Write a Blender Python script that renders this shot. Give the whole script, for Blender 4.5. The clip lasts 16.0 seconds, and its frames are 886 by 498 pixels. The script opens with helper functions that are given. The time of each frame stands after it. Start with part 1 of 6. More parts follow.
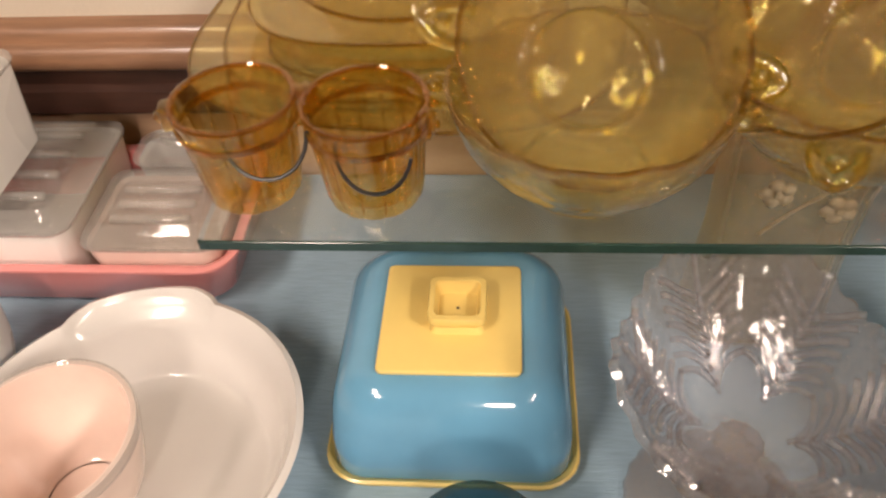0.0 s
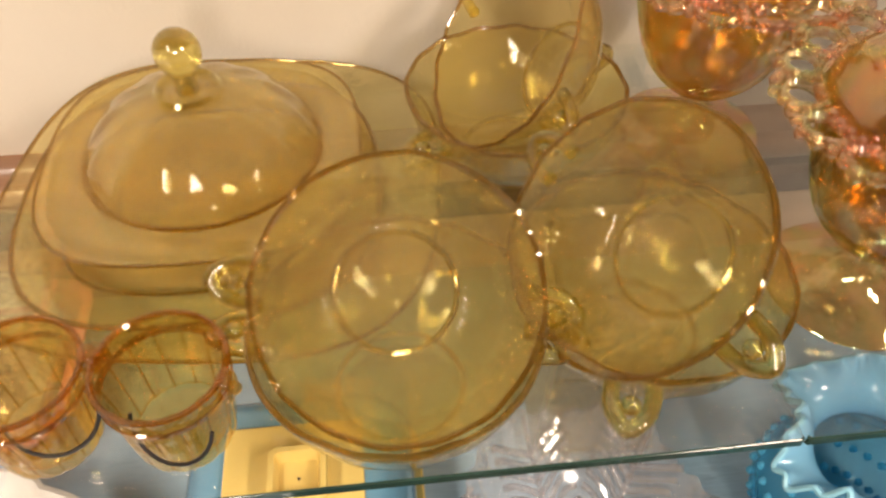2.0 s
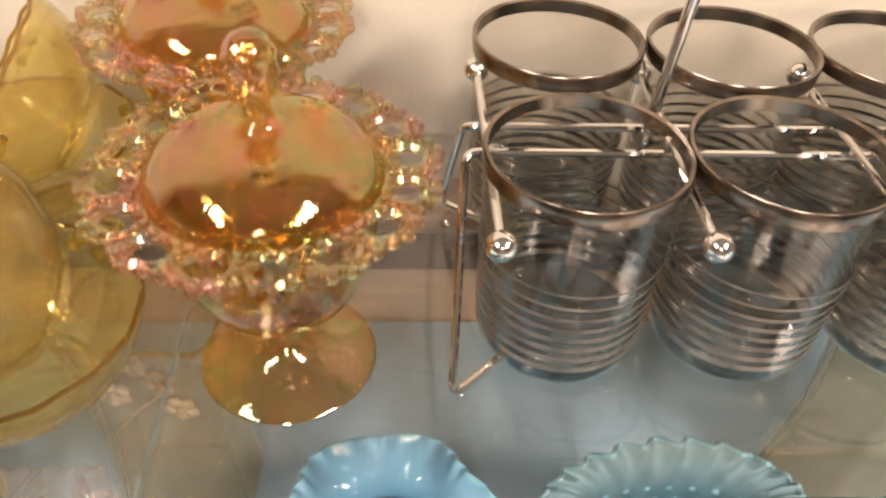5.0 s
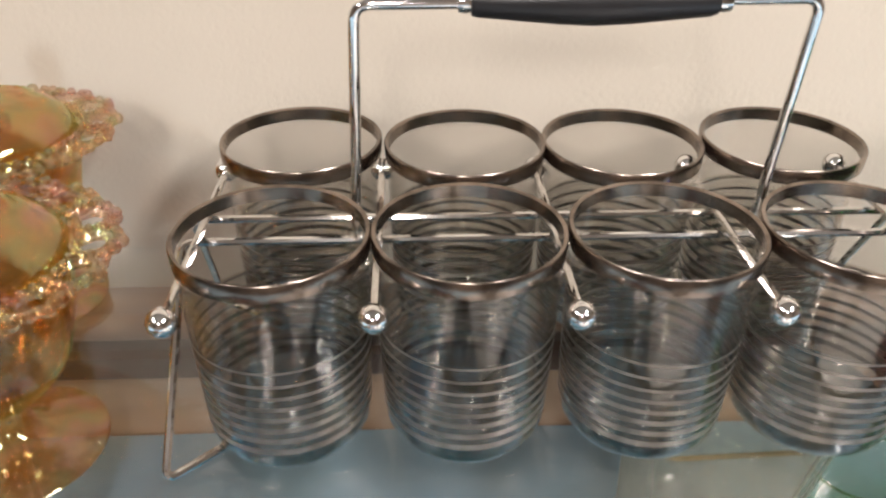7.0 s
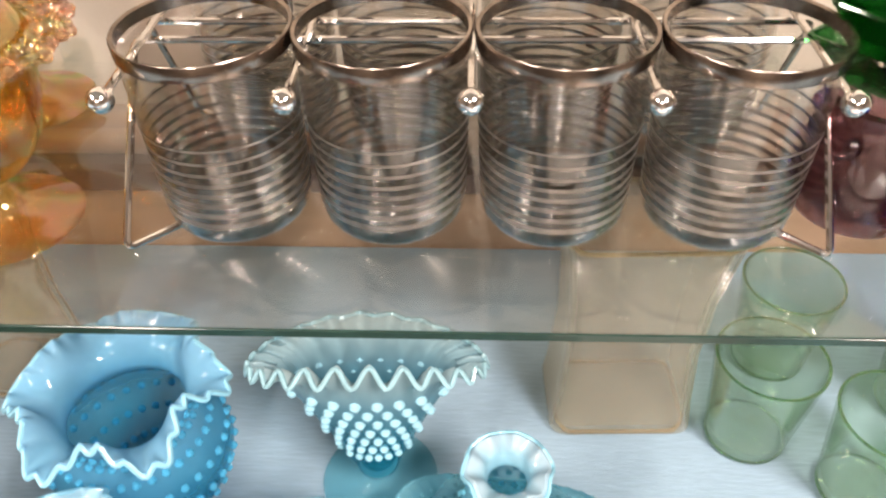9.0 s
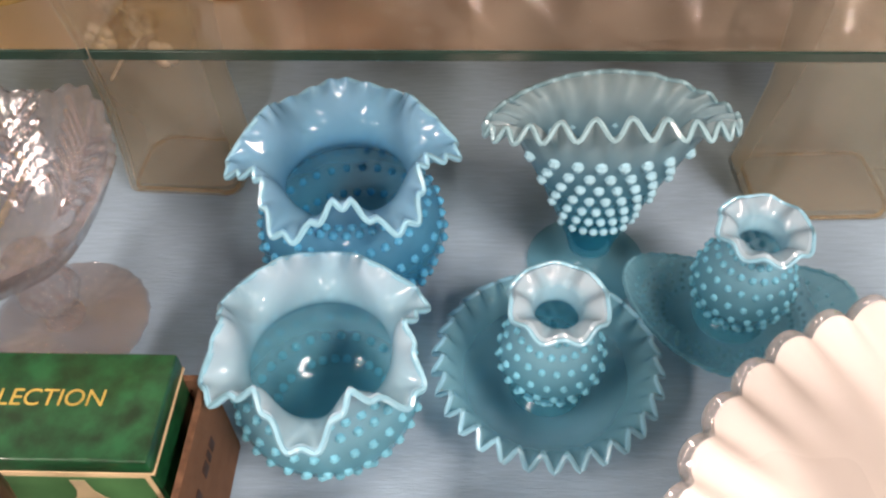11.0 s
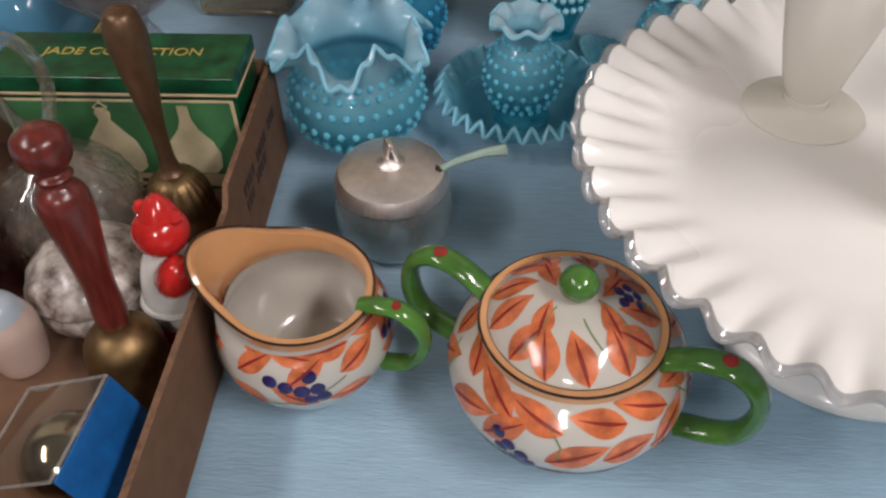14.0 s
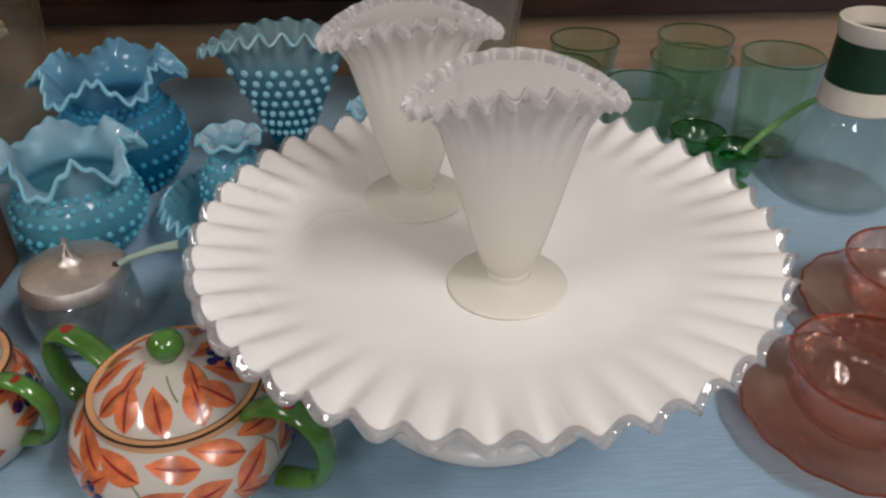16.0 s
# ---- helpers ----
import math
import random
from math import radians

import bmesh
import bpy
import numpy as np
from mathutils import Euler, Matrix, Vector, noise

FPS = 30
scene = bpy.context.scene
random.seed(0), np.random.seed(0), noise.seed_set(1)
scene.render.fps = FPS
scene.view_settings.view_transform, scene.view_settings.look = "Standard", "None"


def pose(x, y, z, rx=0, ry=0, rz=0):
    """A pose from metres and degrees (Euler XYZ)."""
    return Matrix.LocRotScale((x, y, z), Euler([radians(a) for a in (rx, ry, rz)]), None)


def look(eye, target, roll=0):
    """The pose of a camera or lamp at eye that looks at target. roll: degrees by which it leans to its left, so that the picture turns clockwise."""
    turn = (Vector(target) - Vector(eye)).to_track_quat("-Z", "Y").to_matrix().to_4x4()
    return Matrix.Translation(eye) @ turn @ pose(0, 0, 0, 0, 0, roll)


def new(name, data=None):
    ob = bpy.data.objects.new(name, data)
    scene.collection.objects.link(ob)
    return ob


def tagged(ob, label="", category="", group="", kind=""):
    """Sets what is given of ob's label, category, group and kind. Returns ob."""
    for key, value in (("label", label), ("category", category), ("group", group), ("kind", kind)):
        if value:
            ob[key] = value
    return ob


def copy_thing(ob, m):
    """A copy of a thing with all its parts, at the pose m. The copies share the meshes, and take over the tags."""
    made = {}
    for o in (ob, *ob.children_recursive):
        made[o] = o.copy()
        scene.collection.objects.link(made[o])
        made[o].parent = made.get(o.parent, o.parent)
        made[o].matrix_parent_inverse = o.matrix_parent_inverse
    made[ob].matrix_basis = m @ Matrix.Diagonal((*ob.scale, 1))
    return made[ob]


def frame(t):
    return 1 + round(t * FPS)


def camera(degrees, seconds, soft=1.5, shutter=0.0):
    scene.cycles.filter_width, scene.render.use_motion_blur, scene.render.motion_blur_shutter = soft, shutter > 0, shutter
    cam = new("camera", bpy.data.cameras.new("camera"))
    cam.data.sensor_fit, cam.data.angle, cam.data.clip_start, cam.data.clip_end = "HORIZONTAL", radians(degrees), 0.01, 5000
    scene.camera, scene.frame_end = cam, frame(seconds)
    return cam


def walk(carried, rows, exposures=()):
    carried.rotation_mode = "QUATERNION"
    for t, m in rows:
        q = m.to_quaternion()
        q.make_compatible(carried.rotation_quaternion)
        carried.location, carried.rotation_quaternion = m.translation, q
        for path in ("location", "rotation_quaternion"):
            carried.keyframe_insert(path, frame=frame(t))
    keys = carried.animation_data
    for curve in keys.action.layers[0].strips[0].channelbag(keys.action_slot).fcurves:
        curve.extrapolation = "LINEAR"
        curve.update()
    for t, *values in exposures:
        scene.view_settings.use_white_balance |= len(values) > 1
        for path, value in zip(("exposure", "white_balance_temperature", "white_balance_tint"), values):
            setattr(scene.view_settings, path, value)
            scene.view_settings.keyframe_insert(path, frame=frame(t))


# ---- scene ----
cam = camera(59.0, 16.0, soft=2.4)
PATH = [
    (0, (0.2460, -0.632, 0.44), (0.0920, 0.771, -0.978), -4.0),
    (0.5, (0.2390, -0.588, 0.461), (0.2040, 0.818, -0.961), -1.6),
    (1, (0.2400, -0.56, 0.486), (0.3000, 0.848, -0.932), -0.6),
    (1.5, (0.2470, -0.549, 0.505), (0.3720, 0.813, -0.955), -0.2),
    (2, (0.2790, -0.55, 0.51), (0.4290, 0.801, -0.956), 0.1),
    (2.5, (0.3370, -0.559, 0.525), (0.4450, 0.789, -0.948), 1.9),
    (3, (0.3920, -0.558, 0.531), (0.4520, 0.825, -0.912), 1.8),
    (3.5, (0.4350, -0.559, 0.532), (0.4720, 0.842, -0.895), 2.2),
    (4, (0.4760, -0.563, 0.531), (0.5070, 0.847, -0.887), 2.2),
    (4.5, (0.5280, -0.569, 0.522), (0.5990, 0.89, -0.844), 2.9),
    (4.7, (0.5430, -0.57, 0.514), (0.6490, 0.899, -0.84), 3.6),
    (6.8, (0.685, -0.598, 0.495), (0.765, 1.076, -0.598), 0.3),
    (7, (0.705, -0.604, 0.501), (0.781, 1.087, -0.563), 0.5),
    (7.5, (0.743, -0.622, 0.531), (0.779, 1.058, -0.554), 0.3),
    (8, (0.767, -0.629, 0.535), (0.785, 1.03, -0.582), 0.1),
    (8.5, (0.789, -0.642, 0.528), (0.813, 0.974, -0.652), 0.2),
    (9, (0.777, -0.657, 0.493), (0.696, 0.833, -0.838), -1.4),
    (9.5, (0.689, -0.639, 0.45), (0.707, 0.724, -1.013), 1.2),
    (10, (0.655, -0.655, 0.43), (0.659, 0.64, -1.095), -0.2),
    (12.5, (0.604, -0.83, 0.414), (0.492, 0.474, -1.098), -0.9),
    (13, (0.616, -0.901, 0.4), (0.504, 0.453, -1.067), -1.3),
    (13.5, (0.63, -0.94, 0.379), (0.555, 0.432, -1.073), -1.0),
    (14, (0.644, -0.971, 0.374), (0.564, 0.438, -1.043), -1.1),
    (14.5, (0.69, -1.005, 0.367), (0.642, 0.563, -0.874), -0.2),
    (15, (0.755, -1.026, 0.368), (0.77, 0.63, -0.753), -0.1),
    (15.5, (0.801, -1.036, 0.37), (0.917, 0.636, -0.721), 1.4),
    (16, (0.83, -1.038, 0.377), (0.893, 0.606, -0.761), -0.4),
]
# the clip's camera brightens and cools its picture on the way: seconds, stops, kelvin, tint
EXPOSURES = [(0, 0.38, 6850, 14), (1, 0.62, 6880, 12), (2, 0.79, 7000, 11), (3, 0.88, 7000, 12), (4.5, 0.97, 6850, 13), (7, 0.64, 5700, 8), (8, 0.60, 5620, 8), (8.5, 0.84, 5850, 10), (9, 1.22, 6350, 14), (10, 0.88, 6950, 24),
             (12.5, 0.18, 6000, 14), (13, -0.07, 5750, 8), (13.5, -0.22, 5650, 8), (14, -0.40, 5700, 10), (15, -0.56, 5720, 10), (16, -0.72, 5750, 10)]
walk(cam, [(t, look(eye, target, roll)) for t, eye, target, roll in PATH], EXPOSURES)

# ---- world, lights ----
world = bpy.data.worlds.new("room_air")
world.use_nodes = True
world.node_tree.nodes["Background"].inputs[0].default_value = (1.0, 0.91, 0.80, 1)
world.node_tree.nodes["Background"].inputs[1].default_value = 0.25
scene.world = world
scene.cycles.transparent_max_bounces = 40
scene.cycles.transmission_bounces = 16
scene.cycles.max_bounces = 20
scene.cycles.caustics_reflective = False
scene.cycles.caustics_refractive = False

WARM = (1.0, 0.86, 0.74)
FLOOR_Z, CEIL_Z = -0.76, 1.72


def ceiling_lamp(x, y, watts, sx=0.26, sy=1.05):
    data = bpy.data.lights.new("ceiling_lamp_light", "AREA")
    data.shape, data.size, data.size_y, data.energy, data.color = "RECTANGLE", sx, sy, watts, WARM
    ob = new("ceiling_lamp_light", data)
    ob.matrix_world = Matrix.Translation((x, y, CEIL_Z - 0.085))
    return ob


LAMPS = ((-0.65, -1.45, 25.0), (1.75, -1.60, 46.0), (0.45, -3.2, 44.0))
for lx, ly, lw in LAMPS:
    ceiling_lamp(lx, ly, lw)


# ---- materials ----
def nodes_of(name):
    m = bpy.data.materials.new(name)
    m.use_nodes = True
    t = m.node_tree
    t.nodes.clear()
    out = t.nodes.new("ShaderNodeOutputMaterial")
    return m, t, out


def noise_node(t, scale, detail=4.0, coord="Object", rough=0.55, stretch=None):
    tc = t.nodes.new("ShaderNodeTexCoord")
    n = t.nodes.new("ShaderNodeTexNoise")
    n.inputs["Scale"].default_value, n.inputs["Detail"].default_value, n.inputs["Roughness"].default_value = scale, detail, rough
    if stretch:
        mp = t.nodes.new("ShaderNodeMapping")
        mp.inputs["Scale"].default_value = stretch
        t.links.new(tc.outputs[coord], mp.inputs[0])
        t.links.new(mp.outputs[0], n.inputs["Vector"])
    else:
        t.links.new(tc.outputs[coord], n.inputs["Vector"])
    return n


def ramp(t, src, stops):
    r = t.nodes.new("ShaderNodeValToRGB")
    els = r.color_ramp.elements
    els[0].position, els[0].color = stops[0][0], (*stops[0][1], 1)
    els[1].position, els[1].color = stops[-1][0], (*stops[-1][1], 1)
    for p, c in stops[1:-1]:
        e = els.new(p)
        e.color = (*c, 1)
    t.links.new(src, r.inputs[0])
    return r


def solid(name, colour, rough=0.4, metal=0.0, var=0.12, scale=40.0, bump=0.0, bump_scale=None, coat=0.0, stretch=None, spec=0.5, second=None):
    """An opaque surface whose colour wanders between two tones, with fine relief."""
    m, t, out = nodes_of(name)
    b = t.nodes.new("ShaderNodeBsdfPrincipled")
    n = noise_node(t, scale, stretch=stretch)
    dark = second or tuple(c * (1 - var) for c in colour)
    light = tuple(min(1, c * (1 + var * 0.6)) for c in colour)
    r = ramp(t, n.outputs["Fac"], [(0.32, dark), (0.68, light)])
    t.links.new(r.outputs[0], b.inputs["Base Color"])
    b.inputs["Metallic"].default_value = metal
    b.inputs["Coat Weight"].default_value = coat
    b.inputs["Coat Roughness"].default_value = 0.06
    b.inputs["Specular IOR Level"].default_value = spec
    n2 = noise_node(t, scale * 0.23, 3)
    mr = t.nodes.new("ShaderNodeMapRange")
    mr.inputs[3].default_value, mr.inputs[4].default_value = max(0.02, rough * 0.8), min(1, rough * 1.25)
    t.links.new(n2.outputs["Fac"], mr.inputs[0])
    t.links.new(mr.outputs[0], b.inputs["Roughness"])
    if bump:
        nb = noise_node(t, bump_scale or scale * 3, 5, stretch=stretch)
        bp = t.nodes.new("ShaderNodeBump")
        bp.inputs["Strength"].default_value, bp.inputs["Distance"].default_value = 1.0, bump
        t.links.new(nb.outputs["Fac"], bp.inputs["Height"])
        t.links.new(bp.outputs[0], b.inputs["Normal"])
    t.links.new(b.outputs[0], out.inputs[0])
    return m


def facing_gloss(t, normal=None, base=0.04):
    """Share of reflection: small head-on, rising steeply towards the edge."""
    lw = t.nodes.new("ShaderNodeLayerWeight")
    lw.inputs["Blend"].default_value = 0.5
    if normal:
        t.links.new(normal, lw.inputs["Normal"])
    pw = t.nodes.new("ShaderNodeMath")
    pw.operation = "POWER"
    pw.inputs[1].default_value = 4.0
    t.links.new(lw.outputs["Facing"], pw.inputs[0])
    ma = t.nodes.new("ShaderNodeMath")
    ma.operation, ma.use_clamp = "MULTIPLY_ADD", True
    ma.inputs[1].default_value, ma.inputs[2].default_value = 0.85, base
    t.links.new(pw.outputs[0], ma.inputs[0])
    return ma.outputs[0]


def bump_node(t, wave, wave_scale):
    nb = noise_node(t, wave_scale, 3)
    bp = t.nodes.new("ShaderNodeBump")
    bp.inputs["Distance"].default_value = wave
    t.links.new(nb.outputs["Fac"], bp.inputs["Height"])
    return bp.outputs[0]


def clear_glass(name, tint, gloss=(1, 1, 1), base=0.04, rough=0.02, wave=0.0, wave_scale=60.0, milk=0.0):
    """Thin-walled glass: straight see-through in its tint, with a reflection and, if frosted, some scattering."""
    m, t, out = nodes_of(name)
    tr = t.nodes.new("ShaderNodeBsdfTransparent")
    n = noise_node(t, 18.0, 2)
    r = ramp(t, n.outputs["Fac"], [(0.3, tuple(c * 0.97 for c in tint)), (0.7, tint)])
    t.links.new(r.outputs[0], tr.inputs[0])
    gl = t.nodes.new("ShaderNodeBsdfGlossy")
    gl.inputs["Color"].default_value, gl.inputs["Roughness"].default_value = (*gloss, 1), rough
    normal = bump_node(t, wave, wave_scale) if wave else None
    if normal:
        t.links.new(normal, gl.inputs["Normal"])
    mx = t.nodes.new("ShaderNodeMixShader")
    t.links.new(facing_gloss(t, normal, base), mx.inputs[0])
    under = tr.outputs[0]
    if milk:
        df = t.nodes.new("ShaderNodeBsdfDiffuse")
        t.links.new(r.outputs[0], df.inputs[0])
        tl = t.nodes.new("ShaderNodeBsdfTranslucent")
        t.links.new(r.outputs[0], tl.inputs[0])
        half = t.nodes.new("ShaderNodeMixShader")
        half.inputs[0].default_value = 0.5
        t.links.new(df.outputs[0], half.inputs[1])
        t.links.new(tl.outputs[0], half.inputs[2])
        mk = t.nodes.new("ShaderNodeMixShader")
        mk.inputs[0].default_value = milk
        t.links.new(tr.outputs[0], mk.inputs[1])
        t.links.new(half.outputs[0], mk.inputs[2])
        under = mk.outputs[0]
    t.links.new(under, mx.inputs[1])
    t.links.new(gl.outputs[0], mx.inputs[2])
    t.links.new(mx.outputs[0], out.inputs[0])
    return m


def thick_glass(name, tint, part_clear=0.85, ior=1.45, rough=0.02, wave=0.0, wave_scale=90.0, film=0.0, base=0.05, milk=0.0):
    """Pressed glass: tinted light goes straight through for the most part, some is refracted, and the skin shines."""
    m, t, out = nodes_of(name)
    tr = t.nodes.new("ShaderNodeBsdfTransparent")
    g = t.nodes.new("ShaderNodeBsdfPrincipled")
    n = noise_node(t, 25.0, 3)
    r = ramp(t, n.outputs["Fac"], [(0.3, tuple(c * 0.95 for c in tint)), (0.7, tint)])
    t.links.new(r.outputs[0], tr.inputs[0])
    t.links.new(r.outputs[0], g.inputs["Base Color"])
    g.inputs["Transmission Weight"].default_value = 1.0 - milk
    g.inputs["IOR"].default_value, g.inputs["Roughness"].default_value = ior, rough
    normal = bump_node(t, wave, wave_scale) if wave else None
    gl = t.nodes.new("ShaderNodeBsdfGlossy")
    gl.inputs["Roughness"].default_value = max(rough, 0.03)
    if normal:
        t.links.new(normal, g.inputs["Normal"])
        t.links.new(normal, gl.inputs["Normal"])
    if film:
        fn = noise_node(t, 34.0, 2)
        c = ramp(t, fn.outputs["Fac"], [(0.3, (0.98, 0.66, 0.44)), (0.40, (1.0, 0.88, 0.48)), (0.46, (0.55, 0.98, 0.62)), (0.52, (1.0, 0.90, 0.55)), (0.58, (0.97, 0.68, 0.80)), (0.64, (1.0, 0.78, 0.54)), (0.74, (0.62, 0.90, 0.92))])
        t.links.new(c.outputs[0], gl.inputs["Color"])
    mx = t.nodes.new("ShaderNodeMixShader")
    mx.inputs[0].default_value = part_clear
    t.links.new(g.outputs[0], mx.inputs[1])
    t.links.new(tr.outputs[0], mx.inputs[2])
    top = t.nodes.new("ShaderNodeMixShader")
    t.links.new(facing_gloss(t, normal, base), top.inputs[0])
    t.links.new(mx.outputs[0], top.inputs[1])
    t.links.new(gl.outputs[0], top.inputs[2])
    t.links.new(top.outputs[0], out.inputs[0])
    return m


def opal_glass(name, low, high, z0, z1, clear=0.18, tint=(0.5, 0.8, 0.95), rough=0.1):
    """Opalescent glass: a deep colour below that turns milky towards the rim."""
    m, t, out = nodes_of(name)
    tc = t.nodes.new("ShaderNodeTexCoord")
    sp = t.nodes.new("ShaderNodeSeparateXYZ")
    t.links.new(tc.outputs["Object"], sp.inputs[0])
    mr = t.nodes.new("ShaderNodeMapRange")
    mr.inputs[1].default_value, mr.inputs[2].default_value = z0, z1
    t.links.new(sp.outputs["Z"], mr.inputs[0])
    n = noise_node(t, 30, 3)
    ad = t.nodes.new("ShaderNodeMath")
    ad.operation = "MULTIPLY_ADD"
    ad.inputs[1].default_value, ad.inputs[2].default_value = 0.25, -0.12
    t.links.new(n.outputs["Fac"], ad.inputs[0])
    sm = t.nodes.new("ShaderNodeMath")
    t.links.new(mr.outputs[0], sm.inputs[0])
    t.links.new(ad.outputs[0], sm.inputs[1])
    mid = tuple((a * 0.55 + b * 0.45) for a, b in zip(low, high))
    r = ramp(t, sm.outputs[0], [(0.0, low), (0.6, mid), (1.0, high)])
    b = t.nodes.new("ShaderNodeBsdfPrincipled")
    t.links.new(r.outputs[0], b.inputs["Base Color"])
    b.inputs["Roughness"].default_value, b.inputs["Coat Weight"].default_value = rough, 0.4
    tl = t.nodes.new("ShaderNodeBsdfTranslucent")
    t.links.new(r.outputs[0], tl.inputs[0])
    m1 = t.nodes.new("ShaderNodeMixShader")
    m1.inputs[0].default_value = 0.42
    t.links.new(b.outputs[0], m1.inputs[1])
    t.links.new(tl.outputs[0], m1.inputs[2])
    tr = t.nodes.new("ShaderNodeBsdfTransparent")
    tr.inputs[0].default_value = (*tint, 1)
    m2 = t.nodes.new("ShaderNodeMixShader")
    cr = t.nodes.new("ShaderNodeMapRange")
    cr.inputs[1].default_value, cr.inputs[2].default_value = 0.1, 0.9
    cr.inputs[3].default_value, cr.inputs[4].default_value = min(0.8, clear * 2.0), clear * 0.45
    t.links.new(sm.outputs[0], cr.inputs[0])
    t.links.new(cr.outputs[0], m2.inputs[0])
    t.links.new(m1.outputs[0], m2.inputs[1])
    t.links.new(tr.outputs[0], m2.inputs[2])
    t.links.new(m2.outputs[0], out.inputs[0])
    return m


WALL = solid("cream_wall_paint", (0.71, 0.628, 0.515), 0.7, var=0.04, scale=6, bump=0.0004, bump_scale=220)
# for the unseen walls: darker than the cream to weaken the fill light
BEIGE = solid("low_bounce_wall_beige", (0.32, 0.27, 0.215), 0.7, var=0.05, scale=6, bump=0.0004, bump_scale=220)
TAN = solid("tan_panel", (0.44, 0.285, 0.18), 0.55, var=0.12, scale=9, stretch=(1, 1, 12))
RAIL = solid("brown_moulding_varnish", (0.26, 0.135, 0.075), 0.35, var=0.2, scale=14, stretch=(1, 12, 12), coat=0.3)
# rail varnish again, with the shade under the rail put into the colour
RAIL_SHADED = solid("shaded_brown_groove_varnish", (0.060, 0.025, 0.017), 0.4, var=0.25, scale=14, stretch=(1, 12, 12))
CLOTH = solid("pale_blue_cloth", (0.31, 0.445, 0.555), 0.85, var=0.10, scale=45, bump=0.0005, bump_scale=120, stretch=(1, 9, 1), spec=0.2)
WOOD = solid("table_wood", (0.3, 0.17, 0.09), 0.5, var=0.25, scale=10, stretch=(1, 10, 10))
FLOOR_M = solid("brown_carpet", (0.16, 0.11, 0.08), 0.95, var=0.3, scale=60, bump=0.003)
CEIL_M = solid("white_ceiling_paint", (0.50, 0.475, 0.43), 0.8, var=0.04, scale=5, bump=0.001, bump_scale=60)
LAMP_M = bpy.data.materials.new("lamp_diffuser_glow")
LAMP_M.use_nodes = True
_b = LAMP_M.node_tree.nodes["Principled BSDF"]
_b.inputs["Emission Color"].default_value, _b.inputs["Emission Strength"].default_value = (*WARM, 1), 6.0
STEEL_W = solid("white_enamel_housing", (0.75, 0.74, 0.7), 0.4, var=0.05)

PANE = clear_glass("shelf_glass", (0.975, 0.985, 0.98), rough=0.005, base=0.06)
PANE_EDGE = solid("dark_green_glass_edge", (0.018, 0.042, 0.033), 0.15, var=0.3, scale=30)
AMBER = thick_glass("yellow_amber_glass", (0.990, 0.924, 0.655), 0.78, 1.36, 0.04, wave=0.0006, wave_scale=48, base=0.016, milk=0.17)
AMBER_EDGE = thick_glass("amber_glass_rim", (0.79, 0.62, 0.29), 0.72, 1.45, 0.03)
AMBER_SOLID = thick_glass("solid_amber_glass", (0.90, 0.80, 0.36), 0.45, 1.5, 0.02)
ORANGE = thick_glass("orange_amber_glass", (0.984, 0.850, 0.50), 0.84, 1.42, 0.03, wave=0.0003)
ORANGE_EDGE = thick_glass("orange_amber_glass_rim", (0.85, 0.58, 0.24), 0.65, 1.45, 0.03)
CARNIVAL = thick_glass("marigold_iridescent_glass", (0.952, 0.755, 0.47), 0.80, 1.5, 0.05, wave=0.0004, wave_scale=110, film=1.0, base=0.13)
CARNIVAL_LACE = thick_glass("pale_marigold_lace_glass", (0.97, 0.85, 0.77), 0.7, 1.5, 0.05, film=1.0, base=0.12)
SMOKE = clear_glass("smoke_grey_glass", (0.955, 0.945, 0.932))
SMOKE_DARK = clear_glass("dark_smoke_glass", (0.83, 0.822, 0.805), base=0.07)
SMOKE_BASE = thick_glass("thick_smoke_bottom_glass", (0.46, 0.49, 0.49), 0.55, 1.5, 0.02, base=0.10)
SILVER_BAND = solid("worn_dark_silver_band", (0.27, 0.222, 0.185), 0.22, metal=1.0, var=0.6, scale=55)
SILVER_RING = solid("silver_ring", (0.34, 0.305, 0.27), 0.36, metal=0.85, var=0.45, scale=70)
CHROME = solid("chrome", (0.82, 0.81, 0.80), 0.08, metal=1.0, var=0.06, scale=50)
BLACK = solid("black_plastic", (0.016, 0.015, 0.016), 0.32, var=0.3, scale=60)
MILK = solid("white_milk_glass", (0.83, 0.815, 0.79), 0.28, var=0.03, scale=18, coat=0.5)
MILK_GREY = solid("soft_white_oven_glass", (0.64, 0.62, 0.60), 0.2, var=0.04, scale=14, coat=0.4)
MILK_WARM = opal_glass("ivory_opal_glass", (0.92, 0.905, 0.84), (0.90, 0.875, 0.845), 0.0, 0.11, clear=0.035, tint=(0.95, 0.93, 0.9), rough=0.2)
CREST_FAN = thick_glass("clear_lip_glass", (0.97, 0.955, 0.945), 0.50, 1.45, 0.05, base=0.06, milk=0.85)
CREST = thick_glass("clear_crest_glass", (0.955, 0.94, 0.935), 0.55, 1.45, 0.03, base=0.09, milk=0.40)
BLUE_OPAL = opal_glass("blue_opal_glass", (0.018, 0.33, 0.56), (0.31, 0.61, 0.81), 0.03, 0.118, clear=0.31, tint=(0.74, 0.92, 0.95))
AQUA_OPAL = opal_glass("aqua_opal_glass", (0.13, 0.55, 0.69), (0.56, 0.77, 0.88), 0.015, 0.095, clear=0.34, tint=(0.80, 0.94, 0.955))
FAN_OPAL = opal_glass("teal_opal_glass", (0.018, 0.30, 0.46), (0.46, 0.60, 0.63), 0.05, 0.14, clear=0.34, tint=(0.66, 0.86, 0.89))
